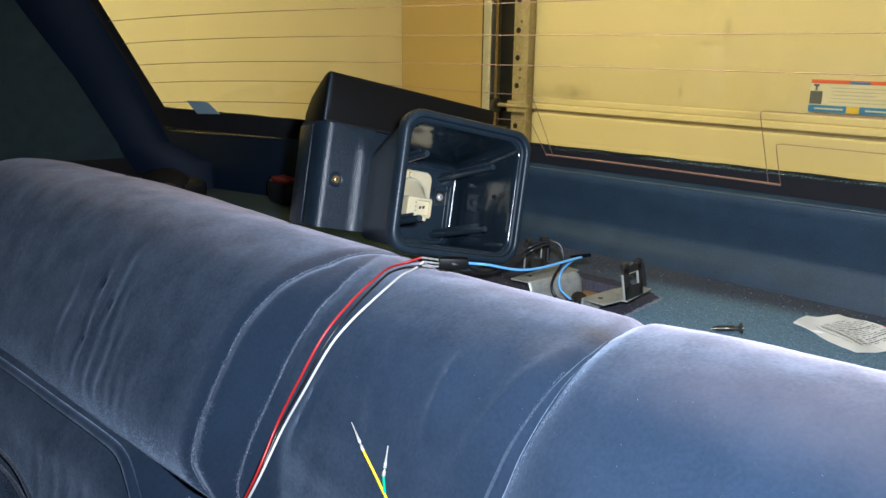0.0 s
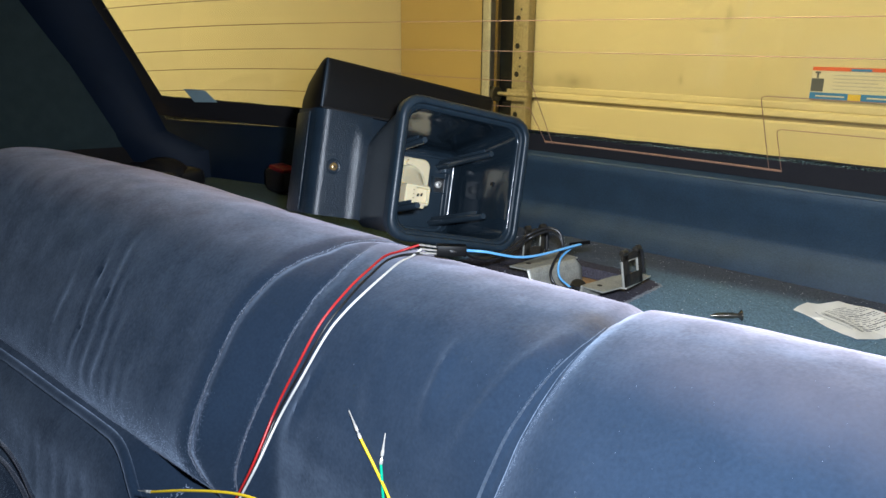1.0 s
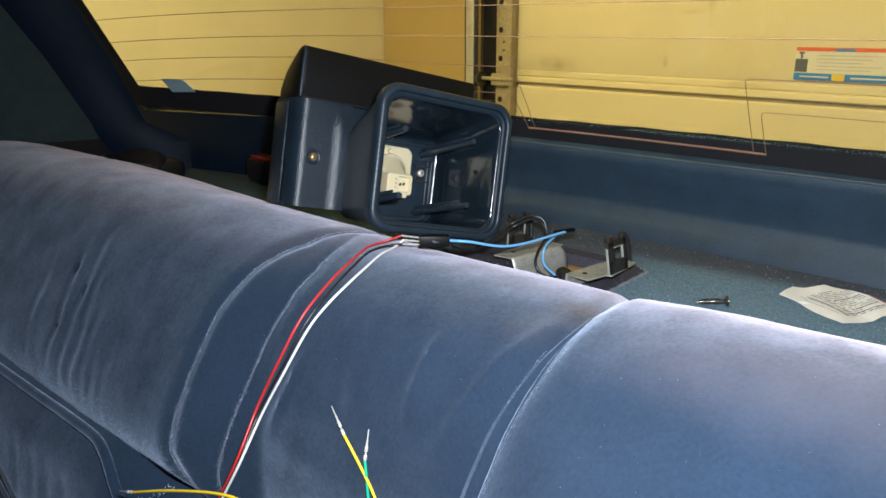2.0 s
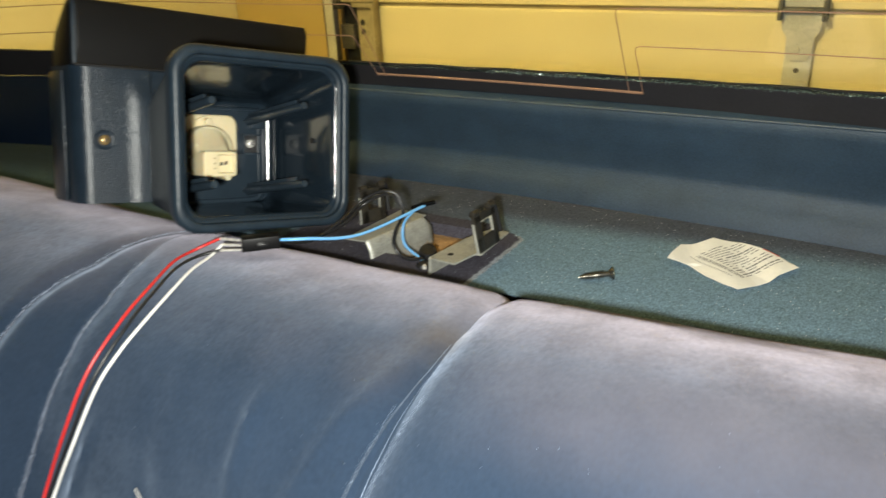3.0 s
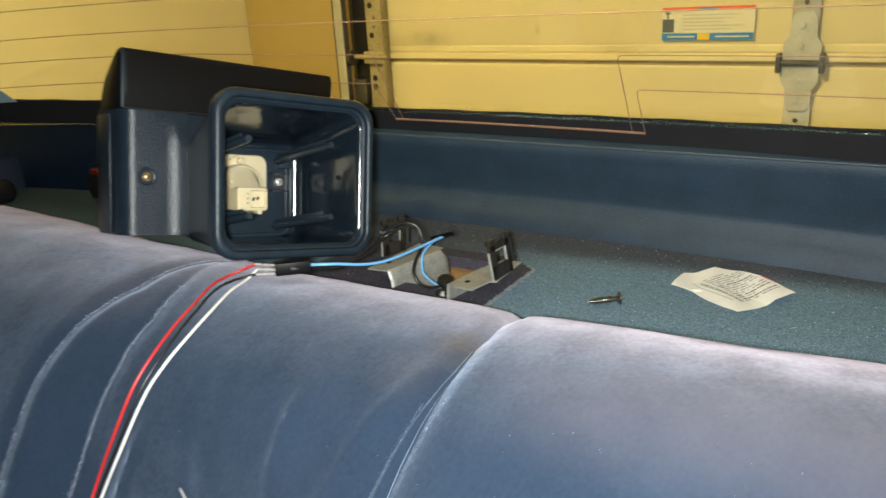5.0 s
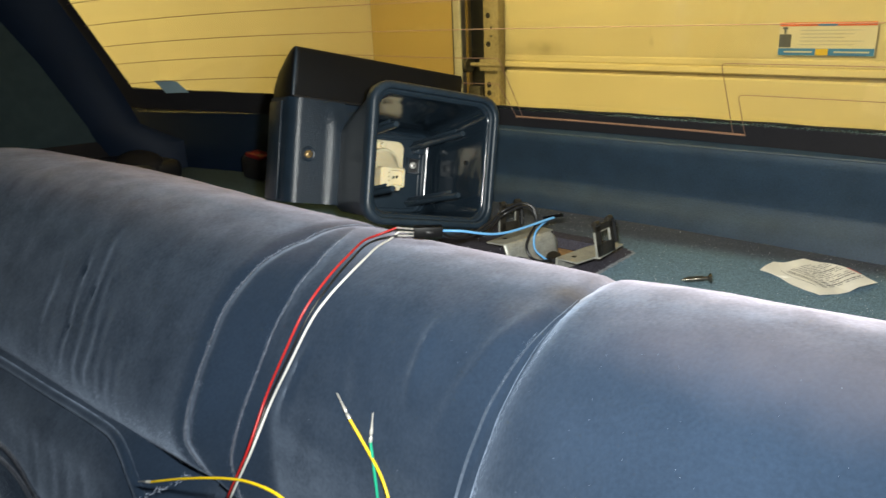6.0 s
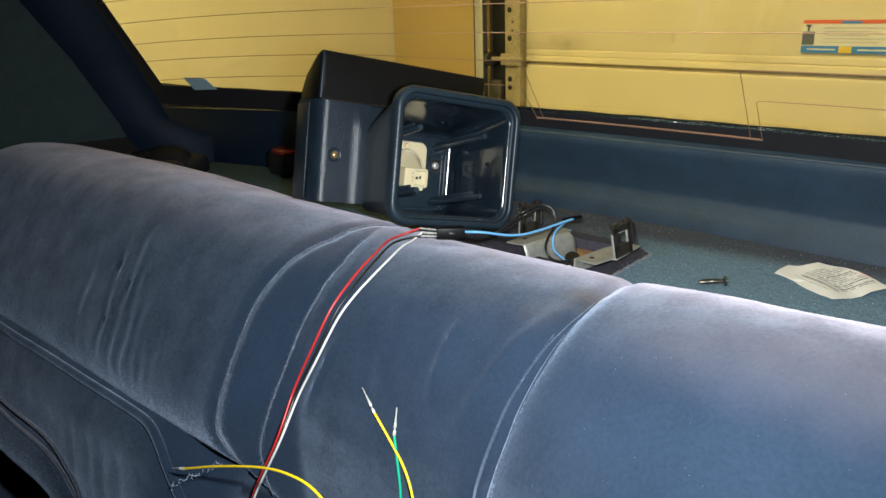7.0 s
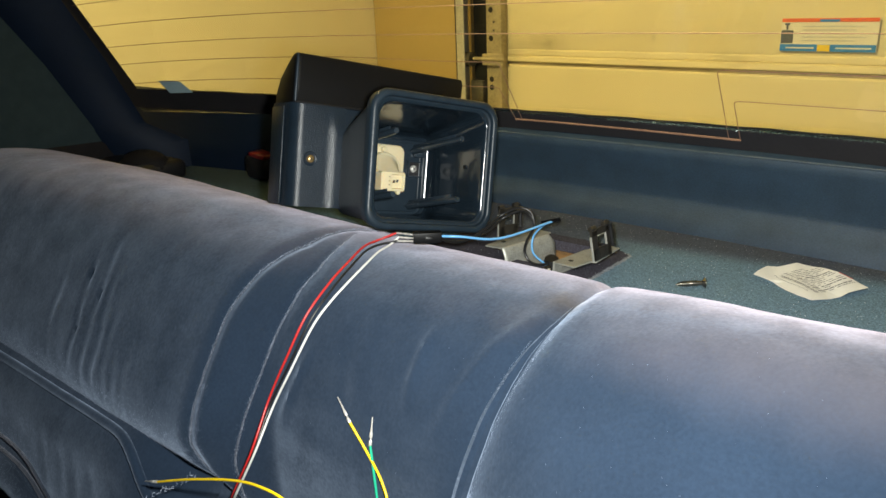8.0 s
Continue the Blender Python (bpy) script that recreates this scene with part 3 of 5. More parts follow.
def side_trim(s):
    """Cloth-covered pillar, navy trim beside the window, and the quarter panel below."""
    name = "left" if s < 0 else "right"
    edge = [(1.46, -0.282), (1.30, -0.187), (1.189, -0.118), (1.115, -0.070), (1.02, -0.020), (0.99, -0.008)]
    wall = bmesh.new()
    a = [wall.verts.new((s * 0.722, y, z)) for z, y in edge]
    b = [wall.verts.new((s * 0.735, -0.75, z)) for z, y in edge]
    for k in range(len(a) - 1):
        wall.faces.new((a[k], a[k + 1], b[k + 1], b[k]))
    ob = structure("pillar_" + name, wall, PILLAR, "grey-green cloth on the rear pillar")
    sol = ob.modifiers.new("thick", "SOLIDIFY")
    sol.thickness, sol.offset = 0.02, 0
    structure("wall_" + ("west" if s < 0 else "east"), join(box((0.04, 1.10, 1.2), (s * 0.815, -0.92, 0.86)), box((0.04, 0.52, 0.72), (s * 0.815, -0.11, 0.62))), TRIM, "dark trim on the cabin side")
    # navy trim strip between pillar and window
    rings = []
    for z, y in edge + [(0.94, 0.03)]:
        gx = 0.692 - 0.075 * max(0.0, z - 1.055)
        zz = max(z, 1.040)
        p0 = Vector((s * 0.726, y - 0.012, z))
        p2 = Vector((s * gx, glass_y(gx, zz) - 0.002, z))
        if z < 1.0:
            p2 = Vector((s * 0.66, back_y(0.66), z))
        m = (p0 + p2) / 2 + Vector((-s * 0.008, -0.005, 0))
        rings.append([p0, p0.lerp(m, 0.35) + Vector((-s * 0.004, -0.003, 0)), m, p2.lerp(m, 0.35) + Vector((-s * 0.003, -0.003, 0)), p2])
    structure("window_trim_" + name, loft(rings, closed=False), TRIM, "dark navy moulded trim beside the rear window", smooth=True)
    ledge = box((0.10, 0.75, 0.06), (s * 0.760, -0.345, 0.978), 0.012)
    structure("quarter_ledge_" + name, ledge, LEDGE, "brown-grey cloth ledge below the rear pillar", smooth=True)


def rear_window():
    win = thing("rear_window", "bowed rear window with copper defroster lines and a black border", "window", kind="structure")

    def sheet(z0, z1, x0, x1, off, n=40, m=10):
        out = bmesh.new()
        vs = []
        for z in steps(z0, z1, m):
            w = 0.0 if abs(x0) < 0.6 else -0.075 * max(0.0, z - 1.06)
            vs.append([out.verts.new((x, glass_y(x, z) + off, z)) for x in steps(x0 - (w if x0 < 0 else 0), x1 + (w if x1 > 0 else 0), n)])
        for a, b in zip(vs, vs[1:]):
            for k in range(n):
                out.faces.new((a[k], a[k + 1], b[k + 1], b[k]))
        return out

    pane = part("pane", sheet(1.036, 1.45, -0.70, 0.70, 0.002), GLASS, win, "clear window glass")
    sol = pane.modifiers.new("thick", "SOLIDIFY")
    sol.thickness, sol.offset = 0.004, 1
    pane.visible_shadow = False
    # black border: bottom and both sides
    rows = [[(x, glass_y(x, z + sill_rise(x)) - 0.0002, z + sill_rise(x)) for x in steps(-0.72, 0.72, 40)] for z in (1.030, 1.045, 1.0595)]
    part("border", loft(rows, closed=False), FRIT, win, "black ceramic border")
    for s in (-1, 1):
        rim = bmesh.new()
        va, vb = [], []
        for z in steps(1.045, 1.45, 14):
            gx = 0.695 - 0.075 * max(0.0, z - 1.06)
            va.append(rim.verts.new((s * (gx + 0.08), glass_y(gx + 0.08, z) - 0.0002, z)))
            vb.append(rim.verts.new((s * (gx - 0.019), glass_y(gx - 0.019, z) - 0.0002, z)))
        for k in range(14):
            rim.faces.new((va[k], va[k + 1], vb[k + 1], vb[k]))
        part("border", rim, FRIT, win, "black ceramic border")
    part("sealant_bead", tube([(x, glass_y(x, 1.0575) + 0.0005, 1.0576 + sill_rise(x) + 0.0003 * math.sin(90 * x)) for x in steps(-0.66, 0.66, 220)], 0.0021, 6), SEALANT, win, "glinting black sealant bead")

    def on_glass(x, z):
        return (x, glass_y(x, z) - 0.0012, z)

    def line(pts, r=0.0004):
        part("defroster_line", tube([on_glass(x, z) for x, z in pts], r, 5), COPPER, win)

    def droop(x):
        return 0.010 * (abs(x) / 0.66) ** 4

    for k in range(10):
        z = 1.1415 + 0.0279 * k
        line([(x, z - droop(x)) for x in steps(-0.672, 0.672, 40)])
    # the lowest two lines stop either side of the middle and turn down to the bus bar
    for s, z, xt, xb in ((1, 1.1105, 0.1185, 0.1197), (1, 1.0835, 0.1290, 0.1302), (-1, 1.1125, 0.1046, 0.1020), (-1, 1.0850, 0.1160, 0.1098)):
        bend = [(s * xb, 1.0470), (s * xt, z - 0.004), (s * (xt + 0.0008), z - 0.001), (s * (xt + 0.004), z)]
        line(bend + [(s * v, z + (0.005 if s < 0 else 0.0) * smooth_step(v, 0.15, 0.35) - droop(v)) for v in steps(xt + 0.02, 0.672, 24)])
    part("bus_bar", tube([on_glass(x, 1.0475 - 0.011 * x) for x in steps(-0.1105, 0.1305, 16)], 0.0011, 6), COPPER, win, "flat copper bus bar")
    return win


# ---------- rear seat ----------
OUTER = [(-0.012, 0.89), (-0.0145, 0.938), (-0.031, 0.9605), (-0.078, 0.9875), (-0.134, 1.002), (-0.188, 0.998), (-0.230, 0.970), (-0.260, 0.930), (-0.281, 0.889), (-0.278, 0.858), (-0.244, 0.846)]
MIDDLE = [(-0.012, 0.89), (-0.0150, 0.937), (-0.032, 0.960), (-0.078, 0.985), (-0.136, 0.996), (-0.187, 0.988), (-0.217, 0.961), (-0.235, 0.920), (-0.242, 0.875), (-0.240, 0.800), (-0.230, 0.720)]


def along(pts, v):
    """Catmull-Rom value at the index v of a list of (y, z)."""
    i = min(max(int(v), 0), len(pts) - 2)
    t = v - i
    p = [Vector(pts[min(max(j, 0), len(pts) - 1)]) for j in (i - 1, i, i + 1, i + 2)]
    return 0.5 * (2 * p[1] + (p[2] - p[0]) * t + (2 * p[0] - 5 * p[1] + 4 * p[2] - p[3]) * t * t + (3 * p[1] - p[0] - 3 * p[2] + p[3]) * t ** 3)


def table(v, pairs):
    for (a, x), (b, y) in zip(pairs, pairs[1:]):
        if v <= b:
            return x + (y - x) * max(0.0, (v - a) / (b - a))
    return pairs[-1][1]


def seam_outer(v):
    return table(v, [(0, -0.097), (3.0, -0.0945), (4.0, -0.0930), (4.5, -0.0900), (5.1, -0.0955), (5.8, -0.1000), (6.5, -0.1015), (8.25, -0.1005), (8.8, -0.0950), (9.4, -0.0800), (10, -0.0720)])


def seam_inner(v):
    return table(v, [(0, -0.094), (3.2, -0.0910), (3.6, -0.0840), (4.2, -0.0690), (4.8, -0.0590), (5.65, -0.0565), (6.45, -0.0615), (7.2, -0.0670), (7.95, -0.0735), (8.4, -0.0775), (9.3, -0.0765), (10, -0.0705)])


def seam_right(v):
    return table(v, [(0, 0.110), (2.0, 0.118), (3.0, 0.1275), (3.8, 0.1345), (4.5, 0.1350), (5.1, 0.1308), (5.8, 0.1262), (6.5, 0.1207), (7.4, 0.1125), (9.0, 0.1040), (10, 0.1000)])


def groove(d, width, depth):
    return depth * math.exp(-(d / width) ** 2)


def seat_at(x, v):
    """A point on the upper seat-back cushion: x across, v along the profile from the gap over the top and down the front."""
    m = max(1 - smooth_step(x, -0.105, -0.050), smooth_step(x, 0.125, 0.22))
    p = along(MIDDLE, v).lerp(along(OUTER, v), m)
    q = along(MIDDLE, v + 0.05).lerp(along(OUTER, v + 0.05), m) - p
    n = Vector((-q.y, q.x)).normalized() * -1
    if n.y < 0 and v < 6:
        n = -n
    if n.x > 0 and v >= 6:
        n = -n
    h = 0.0025 * noise.noise((x * 6, v * 0.7, 3.0)) + 0.0006 * noise.noise((x * 22, v * 2.5, 8.0))
    front = smooth_step(v, 3.0, 4.5)
    h -= groove(x - seam_outer(v), 0.005, 0.0034) * (0.5 + 0.5 * front)
    h -= groove(x - seam_inner(v), 0.0045, 0.0020) * (0.3 + 0.7 * front)
    h -= groove(x - seam_right(v) - 0.0052 * smooth_step(v, 4.0, 5.6), 0.006 + 0.003 * smooth_step(v, 4.4, 6.0), 0.0045)
    h += 0.0020 * math.exp(-((x - seam_right(v) - 0.035) / 0.03) ** 2) * smooth_step(v, 2, 4)
    # creases down the front, beside the left pillow's end and on the middle
    for c, w, d, a, b in ((-0.290, 0.006, 0.0022, 5.6, 8.3), (-0.265, 0.005, 0.0024, 5.2, 8.5), (-0.246, 0.005, 0.0018, 5.9, 8.7), (-0.228, 0.0045, 0.0012, 6.3, 8.8), (-0.213, 0.004, 0.0010, 6.6, 8.8),
                          (-0.197, 0.004, 0.0008, 6.8, 8.9), (-0.335, 0.007, 0.0012, 6.0, 8.4), (0.020, 0.010, 0.0010, 4.8, 7.2)):
        u, live = x - c - 0.006 * (v - 7) - 0.006 * noise.noise((c * 90, v * 1.3, 5.0)), smooth_step(v, a, a + 0.8) * (1 - smooth_step(v, b - 0.8, b))
        d *= 0.55 + 0.6 * noise.noise((c * 70, v * 2.6, 1.0))
        h += (groove(u - 1.1 * w, 0.8 * w, 0.6 * d) - groove(u, 0.5 * w, d)) * live
    # soft brushed ridges down the middle pillow
    h += groove(x - 0.069, 0.0036, 0.0022) * smooth_step(v, 5.0, 5.6) * (1 - smooth_step(v, 5.9, 6.7))
    h += groove(x + 0.026 + 0.0145 * (v - 6.5), 0.0032, 0.0022) * smooth_step(v, 6.0, 6.6) * (1 - smooth_step(v, 7.1, 7.8))
    h += 0.0018 * math.exp(-((x - seam_right(v) + 0.012 + 0.006 * (v - 4.6)) / 0.0045) ** 2) * smooth_step(v, 4.3, 5.0) * (1 - smooth_step(v, 6.0, 7.0))
    end = smooth_step(abs(x + 0.02), 0.68, 0.79)
    lift = 0.012 * smooth_step(-x, 0.04, 0.52) * smooth_step(v, 1.0, 2.2) * (1 - smooth_step(v, 5.0, 7.0))
    lift += min(0.012, 0.045 * max(0.0, x - 0.13)) * smooth_step(v, 0.8, 2.2) * (1 - smooth_step(v, 4.6, 6.5))
    p = p + n * h
    return Vector((x, p.x + 0.02 * end * smooth_step(v, 4, 7), p.y + lift - 0.035 * end))


def seat_normal(x, v):
    a, b = seat_at(x + 0.004, v) - seat_at(x - 0.004, v), seat_at(x, v + 0.06) - seat_at(x, v - 0.06)
    n = a.cross(b).normalized()
    return n if n.y < 0.3 and n.z > -0.6 else -n


def rear_seat():
    seat = thing("rear_seat", "blue velour rear seat back with padded pillows and piped seams", "car seat")

    def section(lo, hi, nx, nv=120, v1=10.0):
        rows = []
        for v in steps(0.0, v1, nv):
            a, b = lo(v), hi(v)
            if b - a < 0.002:
                b = a + 0.002
            ring = [seat_at(x, v) for x in steps(a, b, nx)]
            rows.append([ring[0] + Vector((0, 0.004, -0.005)), *ring, ring[-1] + Vector((0, 0.004, -0.005))])
        return loft(rows, closed=False)

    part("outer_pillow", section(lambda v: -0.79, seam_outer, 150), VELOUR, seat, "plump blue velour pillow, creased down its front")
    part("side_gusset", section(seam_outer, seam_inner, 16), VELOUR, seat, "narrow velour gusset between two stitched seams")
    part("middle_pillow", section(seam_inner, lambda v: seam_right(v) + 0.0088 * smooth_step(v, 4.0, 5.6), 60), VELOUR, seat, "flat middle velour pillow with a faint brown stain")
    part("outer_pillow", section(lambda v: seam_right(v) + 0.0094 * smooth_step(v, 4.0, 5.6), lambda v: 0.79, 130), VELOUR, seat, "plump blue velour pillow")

    def piping(fn, a, b, r, lift=0.0):
        path = [seat_at(fn(v), v) + seat_normal(fn(v), v) * lift * (0.1 + 0.9 * smooth_step(v, a, a + 1.8)) for v in steps(a, b, 90)]
        return tube(path, [r * (0.2 + 0.8 * smooth_step(k, 0, 45)) for k in range(len(path))], 8)

    part("piping", piping(seam_outer, 2.9, 9.2, 0.0007, 0.0007), PIPING, seat, "stitched velour seam")
    rng = random.Random(3)

    def fuzz(fn, v0, v1, count, size):
        """Frayed stitches: short bent fibres standing out of a seam."""
        knots = []
        for k in range(count):
            v = v0 + (v1 - v0) * ((k + rng.uniform(0, 1)) / count) ** 1.15
            n = seat_normal(fn(v), v)
            q = seat_at(fn(v) + rng.gauss(0, 0.0005), v) + n * 0.0011
            e = Vector((rng.uniform(-1, 1), rng.uniform(-1, 1), rng.uniform(-0.5, 1))) * size * rng.uniform(0.3, 1.2)
            knots.append(tube([q - e, q + n * 0.0004, q + e + n * 0.0003], [0.0001, rng.uniform(0.00014, 0.00026), 0.0001], 4))
        return join(*knots)

    part("stitching", fuzz(seam_outer, 3.0, 9.1, 230, 0.0006), THREAD, seat, "frayed pale stitches")
    part("stitching", fuzz(seam_inner, 4.2, 9.1, 200, 0.00045), THREAD, seat, "frayed pale stitches")
    part("piping", piping(seam_inner, 3.0, 9.2, 0.0006, 0.0008), PIPING, seat, "stitched velour seam")
    part("piping", piping(lambda v: seam_right(v) + 0.0048 * smooth_step(v, 4.0, 5.6), 4.1, 9.5, 0.0047, 0.0024), VELOUR, seat, "rounded velour roll in the seam")
    # lower pillows, with a rounded upper corner beside the middle
    low = [(-0.235, 0.874), (-0.262, 0.872), (-0.285, 0.862), (-0.300, 0.845), (-0.312, 0.815), (-0.320, 0.780), (-0.322, 0.742), (-0.318, 0.700), (-0.300, 0.664), (-0.26, 0.645)]

    def low_at(x, v, s):
        p = along(low, v)
        d = s * x
        e = smooth_step(d, -0.200, -0.095)
        h = 0.003 * noise.noise((x * 7, v, 11.0)) - 0.026 * e * e
        for c in (-0.20, -0.23, -0.255, -0.29):
            h -= groove(d - c - 0.01 * (v - 5), 0.005, 0.0010) * smooth_step(v, 3.2, 4.2) * (1 - smooth_step(v, 5.4, 6.2))
        # sunken line between the two seams
        beyond = v - 4.75 - 4.0 * smooth_step(d, -0.38, -0.14) ** 1.6
        h += 0.012 * smooth_step(beyond, 0.05, 0.8) - 0.09 * smooth_step(beyond, 1.0, 2.5) - groove(beyond, 0.14, 0.0025)
        return Vector((x, p.x - h, p.y - 0.018 * e * e * (1 - smooth_step(v, 3, 6))))

    for s, x0, x1 in ((1, -0.79, -0.088), (-1, 0.150, 0.79)):
        part("lower_pillow", loft([[low_at(x, v, s) for x in steps(x0, x1, 120)] for v in steps(0, 9, 90)], closed=False), VELOUR, seat, "padded lower velour pillow with a double seam")
        near, far = (x1, x0) if s > 0 else (x0, x1)

        def seam(v0, drop, start, width, lift, radius=0.0026):
            pts = []
            for k in range(101):
                x = far + (near - far) * k / 100
                d = s * x
                if d > start + width:
                    continue
                pts.append(low_at(x, v0 + drop * smooth_step(d, start, start + width) ** 1.6, s) + Vector((0, -lift, lift * 0.5)))
            return tube(pts, radius, 10)

        part("piping", seam(2.25, 2.8, -0.205, 0.112, 0.0012, 0.0040), VELOUR, seat, "piped velour edge")
        if s > 0:
            lobe = []
            for k in range(8000):
                x = rng.uniform(-0.50, -0.20)
                mid = 4.75 + 4.0 * smooth_step(x, -0.38, -0.14) ** 1.6
                off = rng.choice((-0.2, 0.2, 0.55, 0.7)) + rng.gauss(0, 0.06 if k % 2 else 0.2)
                lobe.append((low_at(x, min(8.9, mid + off), s) + Vector((0, -0.001 if abs(off) < 0.3 else 0.0, 0)), Vector((0, -0.8, 0.6))))
            lower_spots = lobe
        for v0 in (4.58, 4.92):
            part("piping", seam(v0, 4.0, -0.38, 0.24, 0.0008, 0.0018), PIPING, seat, "piped velour edge")
    fold = loft([[Vector((x, -0.226 - 0.040 * math.sin(3.14 * min(1, max(0, (x + 0.24) / 0.180))) - 0.010 * math.sin(v * 0.8) + 0.004 * noise.noise((x * 40, v * 1.5, 2.0)), 0.876 - 0.024 * v)) for x in steps(-0.36, -0.040, 70)] for v in steps(-1.5, 8, 44)], closed=False)
    part("tucked_fold", fold, VELOUR, seat, "tucked velour fold below the gusset")

    def sheen_pile(spots, length):
        """Pale pile that stands for the sheen along an edge: thin spikes on (place, direction) pairs."""
        verts, faces = [], []
        for p, n in spots:
            a = n.orthogonal().normalized()
            b = n.cross(a)
            d = (n + 0.8 * (a * rng.uniform(-1, 1) + b * rng.uniform(-1, 1))).normalized()
            w, at = rng.uniform(0.00005, 0.00010), len(verts)
            verts += [p + a * w, p - a * 0.5 * w + b * 0.87 * w, p - a * 0.5 * w - b * 0.87 * w, p + d * length * rng.uniform(0.4, 1.2)]
            faces += [(at, at + 1, at + 3), (at + 1, at + 2, at + 3), (at + 2, at, at + 3)]
        me = bpy.data.meshes.new("pile")
        me.from_pydata([tuple(v) for v in verts], [], faces)
        bm = bmesh.new()
        bm.from_mesh(me)
        return bm

    def on_seat(x, v):
        return seat_at(x, v), seat_normal(x, v)

    edge = [on_seat(rng.uniform(-0.62, -0.094), min(9.4, 8.95 - abs(rng.gauss(0, 0.34)) + rng.gauss(0, 0.1))) for k in range(18000)]
    tagged(part("sheen_fringe", sheen_pile(edge, 0.0012), PILE, seat), "pale fibres for the frosted sheen on the pillow's lower edge", kind="stuff")
    corner = []
    for k in range(2600):
        v = rng.uniform(7.2, 9.2)
        corner.append(on_seat(seam_outer(v) + abs(rng.gauss(0, 0.0035)), v))
    for fn, v0, v1, count, rise in ((seam_outer, 3.0, 9.0, 1500, 0.0012), (seam_inner, 4.2, 9.2, 1800, 0.0012), (lambda v: seam_right(v) + 0.0030, 5.0, 9.4, 1500, 0.0056), (lambda v: seam_right(v) + 0.0106, 4.8, 9.4, 1800, 0.0)):
        for k in range(count):
            v = rng.uniform(v0, v1)
            p, n = on_seat(fn(v) + rng.gauss(0, 0.0011), v)
            corner.append((p + n * rise, n))
    tagged(part("sheen_fringe", sheen_pile(lower_spots, 0.0010), PILE, seat), "pale fibres for the frosted sheen on the lower seams", kind="stuff")
    tagged(part("sheen_fringe", sheen_pile(corner, 0.0006), PILE, seat), "pale fibres for the frosted sheen on the seams", kind="stuff")
    fibres = []
    for k in range(26):
        q = Vector((-0.128, -0.306, 0.834)).lerp(Vector((-0.086, -0.284, 0.862)), (k + rng.random()) / 26) + Vector((0, -0.002, rng.gauss(0, 0.0015)))
        e = Vector((rng.uniform(-1, 1), rng.uniform(-0.6, 0.2), rng.uniform(-1, 1))) * 0.0015
        fibres.append(tube([q - e, q + Vector((0, -0.0012, 0)), q + e], [0.00012, 0.00026, 0.00012], 4))
    part("tufting_thread", join(*fibres), THREAD, seat, "rough pale tuft of thread")
    part("lower_pillow", loft([[Vector((x, -0.225 - 0.012 * math.sin((v / 8) * 3.1), 0.73 - 0.045 * v)) for x in steps(-0.14, 0.17, 20)] for v in steps(0, 8, 20)], closed=False), VELOUR, seat, "padded lower velour pillow")
    part("base_cushion", join(box((1.55, 0.50, 0.16), (0, -0.50, 0.52), 0.05, seg=4)), VELOUR, seat, "blue velour seat base")
    part("seat_frame", box((1.5, 0.06, 0.40), (0, -0.10, 0.68), 0.01), BLACK, seat)
    return seat


cabin()
rear_window()
rear_seat()


# ---------- brake lamp housing, taken off and turned round on the shelf ----------
# its own axes: x across the opening, y into it, z up
LAMP = Matrix(((0.3209, -0.9447, -0.0669, -0.0500), (0.9199, 0.2941, 0.2594, -0.0489), (-0.2253, -0.1447, 0.9635, 1.0457), (0, 0, 0, 1)))


def round_square(w, h, r, y, cx=0.0, cz=0.0, n=6):
    out = []
    for sx, sz, a0 in ((1, 1, 0), (-1, 1, 90), (-1, -1, 180), (1, -1, 270)):
        for k in range(n + 1):
            a = radians(a0 + 90 * k / n)
            out.append((cx + sx * (w - r) + r * math.cos(a), y, cz + sz * (h - r) + r * math.sin(a)))
    return out


def screw_head(at, way, r, mat, parent, name="screw"):
    """A domed cross-head screw."""
    at, way = Vector(at), Vector(way).normalized()
    side = way.orthogonal().normalized()
    up = way.cross(side)
    rings = [[at + way * h + rad * (math.cos(a) * side + math.sin(a) * up) for a in (2 * math.pi * k / 14 for k in range(14))]
             for rad, h in ((r * 1.0, -r * 0.3), (r, r * 0.15), (r * 0.85, r * 0.45), (r * 0.5, r * 0.62), (r * 0.12, r * 0.66))]
    head = part(name, loft(rings, cap_a=True, cap_b=True), mat, parent)
    bars = []
    for a, b in ((side, up), (up, side)):
        m = Matrix((a, b, way)).transposed()
        bars.append(box((r * 0.95, r * 0.2, r * 0.2), at + way * r * 0.58, turn=m))
    part("slot", join(*bars), BLACK, head, smooth=False)
    return head


